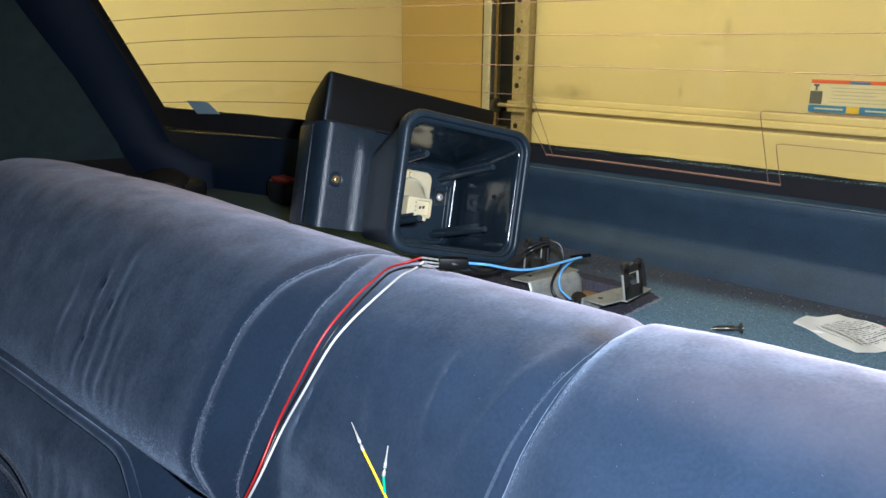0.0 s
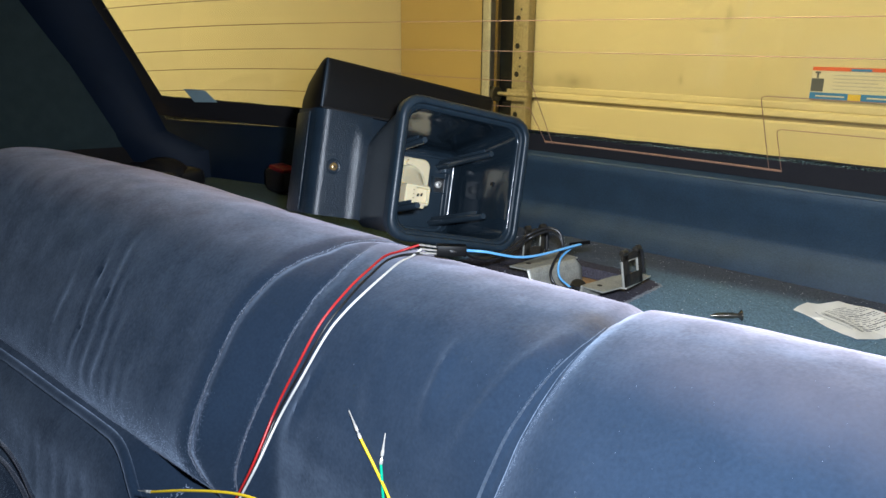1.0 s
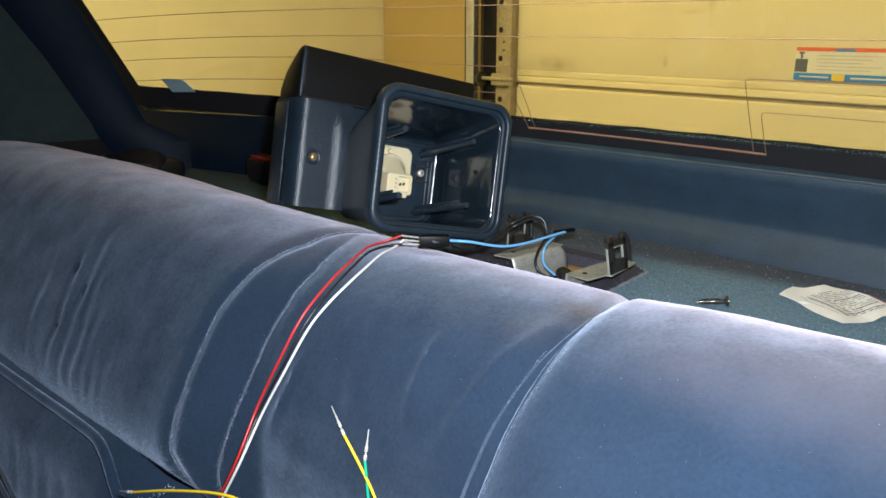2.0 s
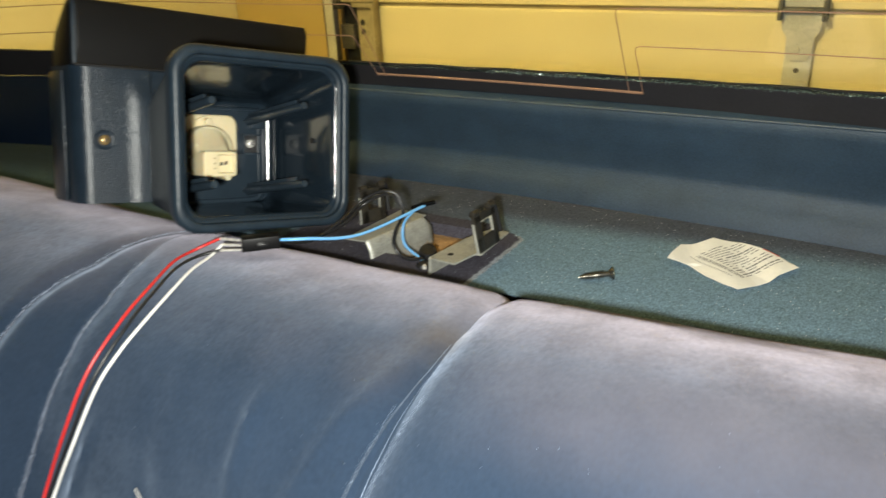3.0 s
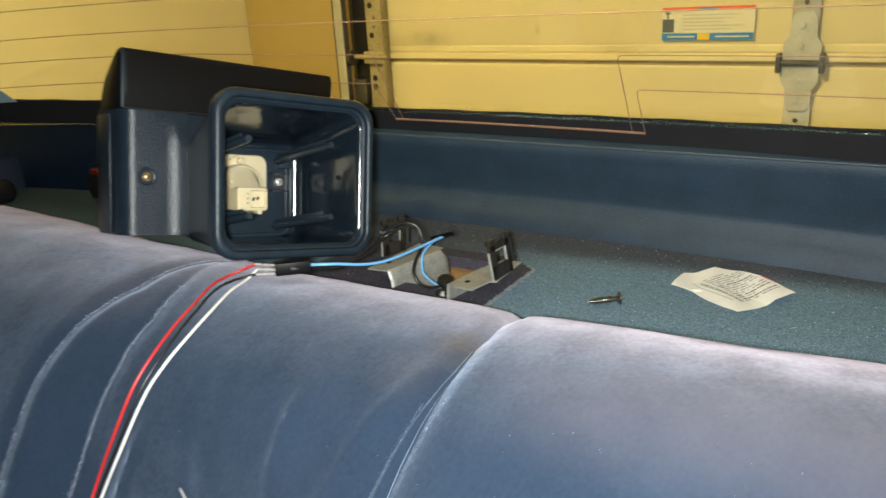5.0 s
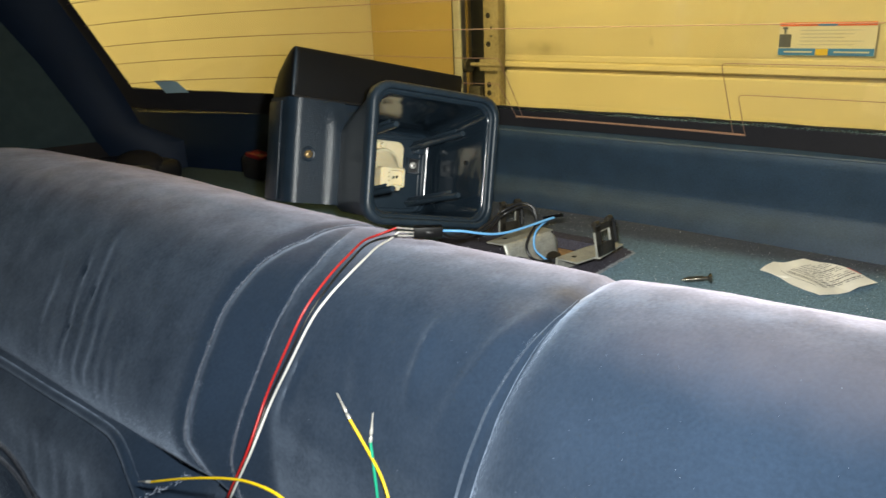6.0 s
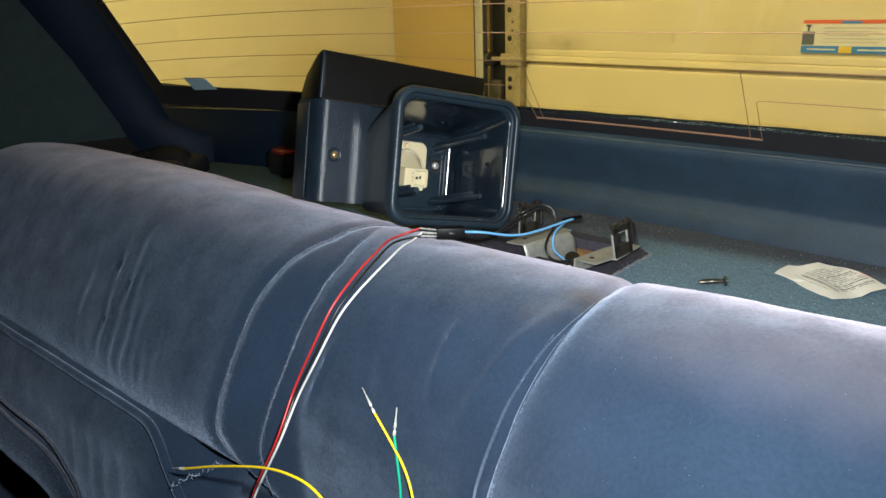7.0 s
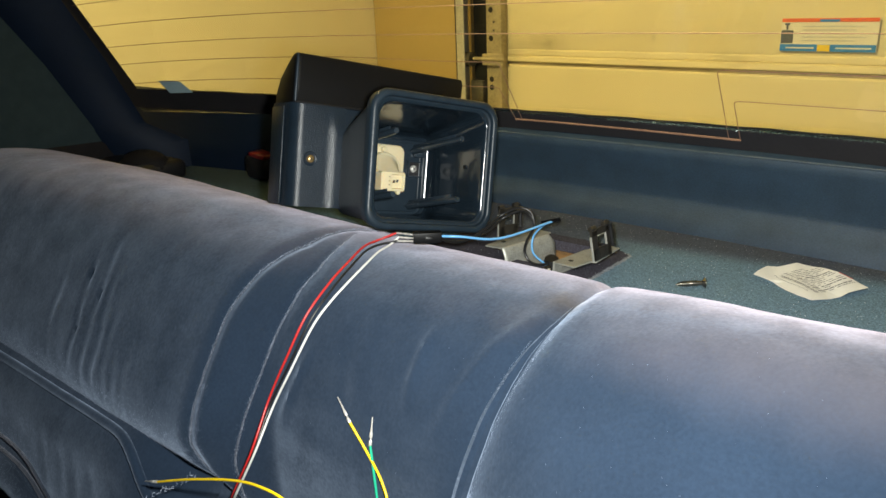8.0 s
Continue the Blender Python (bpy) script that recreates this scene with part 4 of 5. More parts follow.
def lamp_housing():
    lamp = thing("brake_lamp_housing", "navy plastic brake lamp housing without lens, resting on the seat top", "lamp housing", LAMP)
    w, h = 0.0624, 0.0572

    def wall(left, right, top, low, r, y):
        return round_square((right - left) / 2, (top - low) / 2, r, y, (right + left) / 2, (top + low) / 2)

    # outside of the shell, from the body to the rim; then the rolled lip; then the inside
    outer = [wall(-0.0370, 0.0610, 0.0292, -0.0525, 0.012, 0.1140), wall(-0.0375, 0.0610, 0.0300, -0.0525, 0.012, 0.1100), wall(-w + 0.0050, w - 0.0042, h - 0.0050, -h + 0.0042, 0.0140, 0.0180)]
    lip = [(-0.0040, 0.0150, 0.0140), (-0.0010, 0.0160, 0.0125)]
    lip += [(-0.0030 + 0.0030 * math.cos(radians(t)), 0.0168, 0.0042 - 0.0042 * math.sin(radians(t))) for t in range(0, 91, 15)]
    lip += [(-0.0040 - 0.0022 * math.sin(radians(t)), 0.0155 - 0.00003 * t, 0.0022 - 0.0022 * math.cos(radians(t))) for t in range(0, 91, 15)]
    lip += [(-0.0064, 0.0128, 0.0044), (-0.0076, 0.0125, 0.0050)]
    lip += [(-0.0078 - 0.0024 * math.sin(radians(t)), 0.0122, 0.0074 - 0.0024 * math.cos(radians(t))) for t in range(15, 91, 15)]
    rim_rings = outer + [wall(-w - g, w + g, h + g, -h - g, r, y) for g, r, y in lip]
    part("rim", loft(rim_rings[:-6], cap_a=True), RIM, lamp, "satin navy rim, rounded outwards")
    inner = rim_rings[-7:]
    for y, r, inset in ((0.0120, 0.0120, 0.0), (0.0260, 0.0117, 0.0), (0.0600, 0.0112, 0.0), (0.1020, 0.0106, 0.0), (0.1090, 0.0105, 0.0), (0.1112, 0.0098, 0.0006), (0.1121, 0.0092, 0.0018), (0.1124, 0.0085, 0.0030), (0.1125, 0.0050, 0.0120)):
        k = (y - 0.012) / 0.100
        inner.append(wall(-0.0523 + 0.0173 * k + inset, 0.0522 + 0.0072 * k - inset, 0.0471 - 0.0183 * k - inset, -0.0471 - 0.0020 * k + inset, r, y))
    part("shell", loft(inner, cap_b=True), SHELL, lamp, "glossy navy plastic reflector shell")

    # body beside and behind the shell: a flat face that curves back on both sides
    def column(z):
        f = 1 - smooth_step(z, 0.022, 0.044)
        face = 0.1068
        bend = [(-0.0360, 0.1046), (-0.0430, 0.1046), (-0.0448, 0.1047), (-0.0464, 0.1050), (-0.0478, 0.1054), (-0.0492, 0.1059), (-0.0508, 0.1063), (-0.0530, 0.1067)]
        out = [(x, face + (y - face) * f, z) for x, y in bend]
        out += [(x, y, z) for x, y in ((-0.0545, 0.1068), (-0.0760, 0.1068), (-0.0785, 0.1071), (-0.0805, 0.1080), (-0.0825, 0.1096), (-0.0845, 0.1120), (-0.0860, 0.1150), (-0.0870, 0.119),
                                       (-0.0880, 0.156), (0.088, 0.156), (0.088, 0.1175), (-0.0360, 0.1176))]
        return out

    part("body", loft([column(z) for z in (-0.046, -0.020, 0.010, 0.020, 0.025, 0.029, 0.033, 0.037, 0.041, 0.0455, 0.0480)], cap_a=True, cap_b=True), GRAIN, lamp, "grained navy plastic body")
    part("side_flange", box((0.0014, 0.030, 0.088), (-0.0888, 0.140, 0.000), 0.0004), GRAIN, lamp)
    # sloping black hood on top
    rows = []
    for x in (-0.0875, -0.0865, -0.0845, -0.0815, -0.04, 0.0, 0.050, 0.0895, 0.0915, 0.0925):
        e = 0.004 if x in (-0.0875, 0.0925) else (0.0016 if x in (-0.0865, 0.0915) else 0.0)
        rows.append([(x, 0.108 + e, 0.0472), (x, 0.108 + e, 0.060), (x, 0.106 + e, 0.0865 - e), (x, 0.1075 + e, 0.0902 - e), (x, 0.1115 + e, 0.0912 - e), (x, 0.128, 0.0835 - e),
                     (x, 0.146 - e, 0.070), (x, 0.1555 - e, 0.056), (x, 0.156 - e, 0.0472)])
    part("hood", loft(rows, cap_a=True, cap_b=True), HOOD, lamp, "matt black sloping hood")
    # lighter tube stands for the highlight down the hood's front corner
    part("hood_highlight", tube([(-0.0848, 0.1092, 0.0480), (-0.0848, 0.1090, 0.0600), (-0.0848, 0.1074, 0.0855), (-0.0846, 0.1086, 0.0893)], 0.0016, 10), RIM, lamp, "rounded lighter strip for the highlight on the hood's edge")
    part("gasket", tube([(-0.085, 0.1072, 0.0476), (0.080, 0.1072, 0.0476)], 0.0012, 6), BLACK, lamp)
    screw_head((-0.0689, 0.1050, -0.0023), (0, -1, 0), 0.0036, BRASS, lamp)
    part("screw_well", loft([[(-0.0689 + r * math.cos(a), y, -0.0023 + r * math.sin(a)) for a in (2 * math.pi * k / 24 for k in range(24))] for r, y in ((0.0070, 0.1075), (0.0070, 0.1062), (0.0064, 0.1058), (0.0056, 0.1060), (0.0050, 0.1066), (0.0010, 0.1066))], cap_b=True), GRAIN, lamp, "raised collar round the screw")
    # inside: plate with ridges, screw boss, posts
    yp = 0.1105
    plate = part("mounting_plate", box((0.078, 0.005, 0.072), (0.0130, yp, -0.0115), 0.0015), PLATE, lamp)
    for x in (0.0474, 0.0516):
        part("ridge", box((0.0013, 0.0024, 0.0565), (x, yp - 0.0030, -0.0080), 0.0003, turn=Euler((0, 0, radians(-28))).to_matrix()), RIM, plate)
    part("ridge", tube(spline([(-0.026, yp - 0.0025, -0.0480), (0.020, yp - 0.0025, -0.0475), (0.042, yp - 0.0025, -0.0468), (0.0480, yp - 0.0025, -0.0445), (0.0505, yp - 0.0025, -0.0400)], 6), 0.0022, 10), PLATE, plate)
    part("ridge", box((0.072, 0.0060, 0.0018), (0.0150, yp - 0.0030, 0.0222), 0.0006), PLATE, plate)
    part("step", box((0.011, 0.006, 0.011), (0.0455, yp - 0.0035, 0.0135), 0.0015), PLATE, plate)
    boss = part("screw_boss", join(*[box(q, at, 0.0004) for q, at in (((0.0155, 0.006, 0.0015), (0.0405, 0.1060, 0.0038)), ((0.0155, 0.006, 0.0015), (0.0405, 0.1060, -0.0108)), ((0.0015, 0.006, 0.0160), (0.0332, 0.1060, -0.0035)), ((0.0015, 0.006, 0.0160), (0.0478, 0.1060, -0.0035)))]), PLATE, plate)
    part("floor", box((0.0140, 0.002, 0.0140), (0.0405, 0.1078, -0.0035)), BLACK, boss, smooth=False)
    screw_head((0.0398, 0.1060, -0.0032), (0, -1, 0), 0.0034, TIN, lamp)
    for a, b in (((0.0400, 0.111, 0.0140), (0.0369, 0.0190, 0.0248)), ((0.0384, 0.111, -0.0405), (0.0366, 0.0184, -0.0288)), ((-0.0290, 0.111, 0.0140), (-0.0315, 0.0150, 0.0250)), ((-0.0300, 0.111, -0.0400), (-0.0317, 0.0130, -0.0276))):
        a, b = Vector(a), Vector(b)
        post = part("post", tube([a, a.lerp(b, 0.6), a.lerp(b, 0.965), b], [0.0036, 0.0031, 0.0029, 0.0024], 12), PLATE, lamp)
        m = (b - a).to_track_quat("-Y", "Z").to_matrix()
        part("rib", box((0.0014, (b - a).length * 0.86, 0.0082), a.lerp(b, 0.45) + m @ Vector((0, 0, 0.0014)), 0.0003, turn=m), PLATE, post)
        part("rib", box((0.0092, (b - a).length * 0.30, 0.0014), a.lerp(b, 0.16), 0.0003, turn=m), PLATE, post)
    part("drain_hole", tube([(0.0545, 0.036, 0.0008), (0.0526, 0.036, 0.0008)], 0.0019, 12), BLACK, lamp)
    bulb_socket(lamp)
    return lamp


def bulb_socket(lamp):
    """Square flange, round neck, a body sloping down to the square plug end with its recess, and a peg."""
    fx, fz = 0.0060, -0.0040
    ears = loft([round_square(0.0215, 0.0218, 0.0075, 0.1100, fx, fz), round_square(0.0215, 0.0218, 0.0075, 0.1040, fx, fz), round_square(0.0206, 0.0209, 0.0070, 0.1030, fx, fz), round_square(0.004, 0.004, 0.002, 0.1030, fx, fz)], cap_a=True, cap_b=True)
    socket = part("bulb_socket", ears, CREAM, lamp, "cream plastic bulb socket")

    def ring(r, y, cx, cz):
        return [(cx + r * math.cos(a), y, cz + r * math.sin(a)) for a in (2 * math.pi * k / 36 for k in range(36))]

    nx, nz = 0.0010, -0.0085
    part("neck", loft([ring(0.0182, 0.1032, nx, nz), ring(0.0182, 0.0940, nx, nz), ring(0.0176, 0.0925, nx, nz), ring(0.0162, 0.0918, nx, nz)], cap_a=True, cap_b=True), CREAM, socket)
    cx, cz, fw, fh, yf = -0.0030, -0.0172, 0.0124, 0.0090, 0.0660
    slope = []
    for k in range(11):
        f = k / 10
        slope.append(round_square(0.0155 - 0.0033 * f, 0.0150 - 0.0062 * f, 0.0140 - 0.0116 * f, 0.0925 - 0.0165 * f ** 1.2, nx - 0.001 + (cx - nx + 0.001) * f, nz + 0.002 + (cz - nz - 0.002) * f))
    part("sloped_body", loft(slope, cap_a=True, cap_b=True), CREAM, socket)
    part("rib", box((0.0016, 0.012, 0.014), (-0.0125, 0.0870, -0.0100), 0.0005, turn=Euler((0, radians(-8), 0)).to_matrix()), CREAM, socket)
    part("keyhole", tube([(-0.0146, 0.0900, -0.0125), (-0.0140, 0.0860, -0.0125)], 0.0022, 12), CREAM, socket)
    # plug end: the face is solid at one side, with a square recess for the pins at the other
    rx, rw = cx + 0.0045, 0.0068
    face = [round_square(fw, fh, 0.0026, 0.090, cx, cz), round_square(fw, fh, 0.0026, yf + 0.0010, cx, cz), round_square(fw - 0.0008, fh - 0.0008, 0.0022, yf, cx, cz),
            round_square(rw, fh - 0.0021, 0.0014, yf, rx, cz), round_square(rw - 0.0004, fh - 0.0025, 0.0012, yf + 0.0005, rx, cz), round_square(rw - 0.0008, fh - 0.0030, 0.0010, yf + 0.0036, rx, cz)]
    part("plug_shroud", loft(face, cap_b=True), CREAM, socket)
    part("latch", tube([(cx + 0.0055, yf - 0.0002, cz - fh - 0.0006), (cx + 0.0055, yf + 0.020, cz - fh - 0.0006)], 0.0021, 10), CREAM, socket)
    for dx, dz in ((-0.0030, 0.0), (0.0004, 0.0006)):
        part("contact", box((0.0008, 0.0040, 0.0026), (rx + dx, yf + 0.0030, cz + dz), 0.0002, turn=Euler((0, radians(16), 0)).to_matrix()), BLACK, socket, smooth=False)
    for dz in (-0.0036, 0.0, 0.0036):
        part("keyway", box((0.0012, 0.0012, 0.0012), (cx - 0.0046, yf - 0.0002, cz + dz + 0.0005), 0.0002), TAN, socket, smooth=False)
    part("knob", loft([ring(0.0026, 0.1032, 0.0031, 0.0128), ring(0.0026, 0.0990, 0.0031, 0.0128), ring(0.0021, 0.0984, 0.0031, 0.0128)], cap_b=True), CREAM, socket)
    part("knob_rib", box((0.0075, 0.0035, 0.0012), (-0.0020, 0.1015, 0.0150), 0.0003, turn=Euler((0, radians(-24), 0)).to_matrix()), CREAM, socket)


# ---------- wires ----------
def seat_wire(pts, lift, r):
    """A wire laid on the seat: (x, v) places on the cushion."""
    return [seat_at(x, v) + seat_normal(x, v) * lift for x, v in pts]


def wire(name, path, r, mat, label, category="wire", bare=None):
    ob = thing(name, label, category)
    part("insulation", tube(spline(path, 8), r, 10), mat, ob)
    if bare:
        a, b = bare[0], bare[-1]
        marks = [(0.0, 0.9), (0.03, 1.3), (0.16, 1.25), (0.19, 0.7), (0.26, 0.65), (0.29, 1.2), (0.44, 1.1), (0.47, 0.8), (0.62, 0.75), (0.65, 0.5), (0.96, 0.42), (1.0, 0.2)]
        part("crimped_terminal", tube([a.lerp(b, f) for f, k in marks], [r * k for f, k in marks], 8), TIN, ob, "crimped tin terminal")
    return ob


CONN_A, CONN_B = Vector((-0.0265, -0.1080, 1.0015)), Vector((-0.0115, -0.0915, 1.0005))


def plug_block():
    ob = thing("wire_connector", "black plastic wire connector on the seat top below the housing", "connector")
    d = (CONN_B - CONN_A).normalized()
    side = Vector((0, 0, 1)).cross(d).normalized()
    m = Matrix((d, side, d.cross(side))).transposed()
    c = (CONN_A + CONN_B) / 2
    part("block", box(((CONN_B - CONN_A).length, 0.0085, 0.0080), c, 0.0006, turn=m), HOOD, ob, "black moulded block")
    part("latch", join(box((0.005, 0.004, 0.0015), c - side * 0.0040 + d * 0.001, 0.0003, turn=m), box((0.004, 0.0012, 0.0025), c - side * 0.0046, 0.0003, turn=m)), BLACK, ob)
    return ob


def loose_wires():
    r = 0.00086
    d = (CONN_A - CONN_B).normalized()
    routes = (
        ("red_wire", WIRE_RED, "red insulated wire running down over the seat", (-0.0440, -0.1080, 1.0020), (-0.0225, -0.1065, 1.0035), -0.0018,
         [(-0.0545, 3.72), (-0.050, 4.05), (-0.0405, 4.5), (-0.0355, 5.0), (-0.036, 5.72), (-0.041, 6.43), (-0.053, 7.2)]),
        ("white_wire", WIRE_WHITE, "white insulated wire running down over the seat", (-0.0385, -0.1115, 1.0005), (-0.0228, -0.1090, 1.0015), 0.0018,
         [(-0.0385, 3.75), (-0.0320, 4.10), (-0.0245, 4.5), (-0.0205, 4.95), (-0.0220, 5.40), (-0.026, 5.88), (-0.035, 6.64), (-0.048, 7.3)]),
        ("black_wire", WIRE_BLACK, "black insulated wire running down over the seat", (-0.0370, -0.1150, 0.9985), (-0.0230, -0.1120, 1.0000), 0.0000,
         [(-0.0440, 3.85), (-0.0420, 4.15), (-0.0340, 4.55), (-0.0290, 5.02), (-0.0300, 5.75), (-0.0365, 6.5), (-0.0505, 7.25)]),
    )
    for name, mat, label, start, tip, off, pts in routes:
        start, tip = Vector(start), Vector(tip)
        path = seat_wire(pts, 0.0022, r) + [Vector((-0.0475 + off, -0.262 - abs(off) * 0.3, 0.882)), Vector((-0.0705 + off * 0.6, -0.273, 0.833)), Vector((-0.086, -0.282 - off, 0.785))]
        term = [start, start.lerp(tip, 0.15), start.lerp(tip, 0.3), start.lerp(tip, 0.45), start.lerp(tip, 0.6), start.lerp(tip, 0.85), tip]
        wire(name, [start] + path, r, mat, label)
        blade = tube(term, [r * 0.8, r * 1.05, r * 0.7, r * 1.0, r * 0.8, r * 0.75, r * 0.7], 8)
        part("crimped_terminal", blade, TIN, [o for o in scene.objects if o.name.startswith(name) and o.parent is None][-1], "crimped tin terminal")
    # short loose ends with pins
    y0 = Vector((0.0130, -0.2323, 0.9330))
    y1 = Vector((0.0282, -0.2368, 0.9212))
    wire("yellow_wire", [y1, (0.0440, -0.2390, 0.9070), (0.0588, -0.2430, 0.8960), (0.0690, -0.2475, 0.8840), (0.0750, -0.2515, 0.8640), (0.078, -0.256, 0.82)], r, WIRE_YELLOW, "yellow wire end with a crimped pin against the seat",
         bare=(y1, y0))
    g0, g1 = Vector((0.0465, -0.2338, 0.9307)), Vector((0.0474, -0.2387, 0.9127))
    wire("green_wire", [g1, (0.0512, -0.2410, 0.8942), (0.0542, -0.2430, 0.8742), (0.0560, -0.247, 0.845), (0.057, -0.252, 0.80)], r, WIRE_GREEN, "green wire end with a crimped pin against the seat",
         bare=(g1, g0))
    t0, t1 = Vector((-0.1195, -0.308, 0.8545)), Vector((-0.104, -0.306, 0.8595))
    wire("yellow_wire", [t1, (-0.062, -0.303, 0.878), (-0.015, -0.300, 0.8960), (0.016, -0.300, 0.9045), (0.040, -0.300, 0.9045), (0.060, -0.302, 0.894), (0.078, -0.305, 0.865), (0.084, -0.306, 0.82)], r, WIRE_YELLOW, "yellow wire bowing in front of the seat",
         bare=(t1, t0))
    # leads from the connector to the shelf
    tip = Vector((0.0215, 0.0185, 0.9892))
    wire("blue_wire", [CONN_B, CONN_B + Vector((0.012, 0.008, -0.0005)), (0.012, -0.045, 0.990), tip], r * 1.2, WIRE_BLUE, "light blue wire from the connector to the shelf bracket")
    wire("blue_wire", [tip + Vector((-0.003, 0.001, -0.001)), (0.010, 0.020, 0.982), (0.000, 0.022, 0.970), (0.004, 0.016, 0.958), (0.018, 0.012, 0.952), (0.028, 0.008, 0.949)], r * 1.15, WIRE_BLUE, "light blue wire bending down into the shelf hole")
    for dz, dy in ((0.0, 0.0), (0.0032, -0.0030)):
        wire("black_wire", [CONN_B + Vector((-0.006, 0.003, -0.002)), (-0.0230, -0.0680, 0.9875), (-0.0225, -0.0450 + dy, 0.9825), (-0.0180, -0.0200 + dy, 0.9850 + dz), (-0.0180, -0.0020 + dy, 0.9900 + dz), (-0.0080, 0.0040 + dy, 0.9965 + dz), (0.0005, 0.0060 + dy, 0.9990 + dz), (0.0080, 0.0060, 0.9958 + dz), (0.0118, 0.0060, 0.9880), (0.0085, 0.0060, 0.9800),
                            (0.0040, 0.0060, 0.9720), (0.0015, 0.0060, 0.9620), (0.0060, 0.0060, 0.9540), (0.0150, 0.0060, 0.9520), (0.0252, 0.0070, 0.9545)],
             r * 1.35, WIRE_BLACK, "black wire arching over the shelf bracket")
    part("taped_end", tube([tip + Vector((-0.006, -0.007, -0.0002)), tip + Vector((0.001, 0.002, 0.0008)), tip + Vector((0.005, 0.006, 0.0015))], 0.0016, 8), GAP, bpy.data.objects["blue_wire"])


# ---------- bracket, screw, paper on the shelf ----------
def clip_bracket(flange, edge, drop, base, lean, label):
    """A bent steel bracket: flange outline, web bent down along one edge with a rounded far corner, and a spring clip standing on it."""
    br = thing("shelf_bracket", label, "bracket")
    z, t = 0.963, 0.0012

    def slab(c, off):
        return loft([[Vector(v) for v in c], [Vector(v) + Vector(off) for v in c]], cap_a=True, cap_b=True)

    part("flange", slab([(x, y, z) for x, y in flange], (0, 0, -t)), STEEL, br, smooth=False)
    a, b = Vector((*edge[0], z)), Vector((*edge[1], z))
    d = b - a
    out = Vector((d.y, -d.x, 0)).normalized() * drop[1]
    rows = []
    for k in range(15):
        f = k / 14
        top = a + d * f
        round_off = 0.005 * max(0.0, (f - 0.92) / 0.08) ** 2
        rows.append([top + Vector((0, 0, -round_off)), top + out * 0.25 + Vector((0, 0, -0.0012 - round_off)), top + out * 0.75 + Vector((0, 0, -0.008)), top + out + Vector((0, 0, -0.020)), top + out * 1.05 + Vector((0, 0, -drop[0]))])
    web = part("web", loft(rows, closed=False), STEEL, br, "bent down steel web")
    sol = web.modifiers.new("thick", "SOLIDIFY")
    sol.thickness, sol.offset = t, 0
    for f in (0.25,):
        c = Vector((*flange[0], z)).lerp(Vector((*flange[-1], z)), f) + (Vector((*flange[1], z)) - Vector((*flange[0], z))) * 0.42
        part("flange_hole", tube([c + Vector((0, 0, -0.0002)), c + Vector((0, 0, 0.0002))], 0.0022, 14), BLACK, br)
    # clip: a frame with a square window, curled over at the top
    p, q = Vector((*base[0], z)), Vector((*base[1], z))
    w = (q - p).length
    u = (q - p) / w
    up = Vector((lean[0], lean[1], 1.0)).normalized()
    n = u.cross(up).normalized()
    m = Matrix((u, n, up)).transposed()
    h = 0.0265

    def bar(cu, cv, su, sv, th=0.0016, cn=0.0):
        return box((su, th, sv), p + u * cu + up * cv + n * cn, 0.0004, turn=m)

    clip = part("spring_clip", join(bar(w * 0.16, h / 2, w * 0.32, h), bar(w * 0.90, h / 2, w * 0.20, h), bar(w / 2, h * 0.19, w * 0.96, h * 0.38), bar(w / 2, h * 0.89, w * 0.96, h * 0.22)), SPRING, br, "dark spring steel clip")
    part("edge_strip", bar(-0.0003, h * 0.40, 0.0011, h * 0.80, 0.0021), STEEL, clip, "bright sheared steel edge")
    part("window_edge", join(bar(w * 0.79, h * 0.58, 0.0008, h * 0.40, 0.0022), bar(w * 0.56, h * 0.77, w * 0.46, 0.0008, 0.0022)), STEEL, clip, "bright sheared steel edge")
    for cu in (0.14, 0.86):
        c = p + u * w * cu + up * (h + 0.0010)
        part("curled_lip", tube([c - u * w * 0.13, c - u * w * 0.12, c + u * w * 0.12, c + u * w * 0.13], [0.0017, 0.0024, 0.0024, 0.0017], 12), SPRING, clip)
    c = p + u * w * 0.99 + up * h * 0.99
    part("rubber_sleeve", tube(spline([c - u * 0.005 + up * 0.0025, c + up * 0.002, c + u * 0.0025 - up * 0.004, c + u * 0.003 - up * 0.012, c + u * 0.0035 - up * 0.020], 5), 0.0017, 8), BLACK, clip, "black rubber sleeve")
    return br


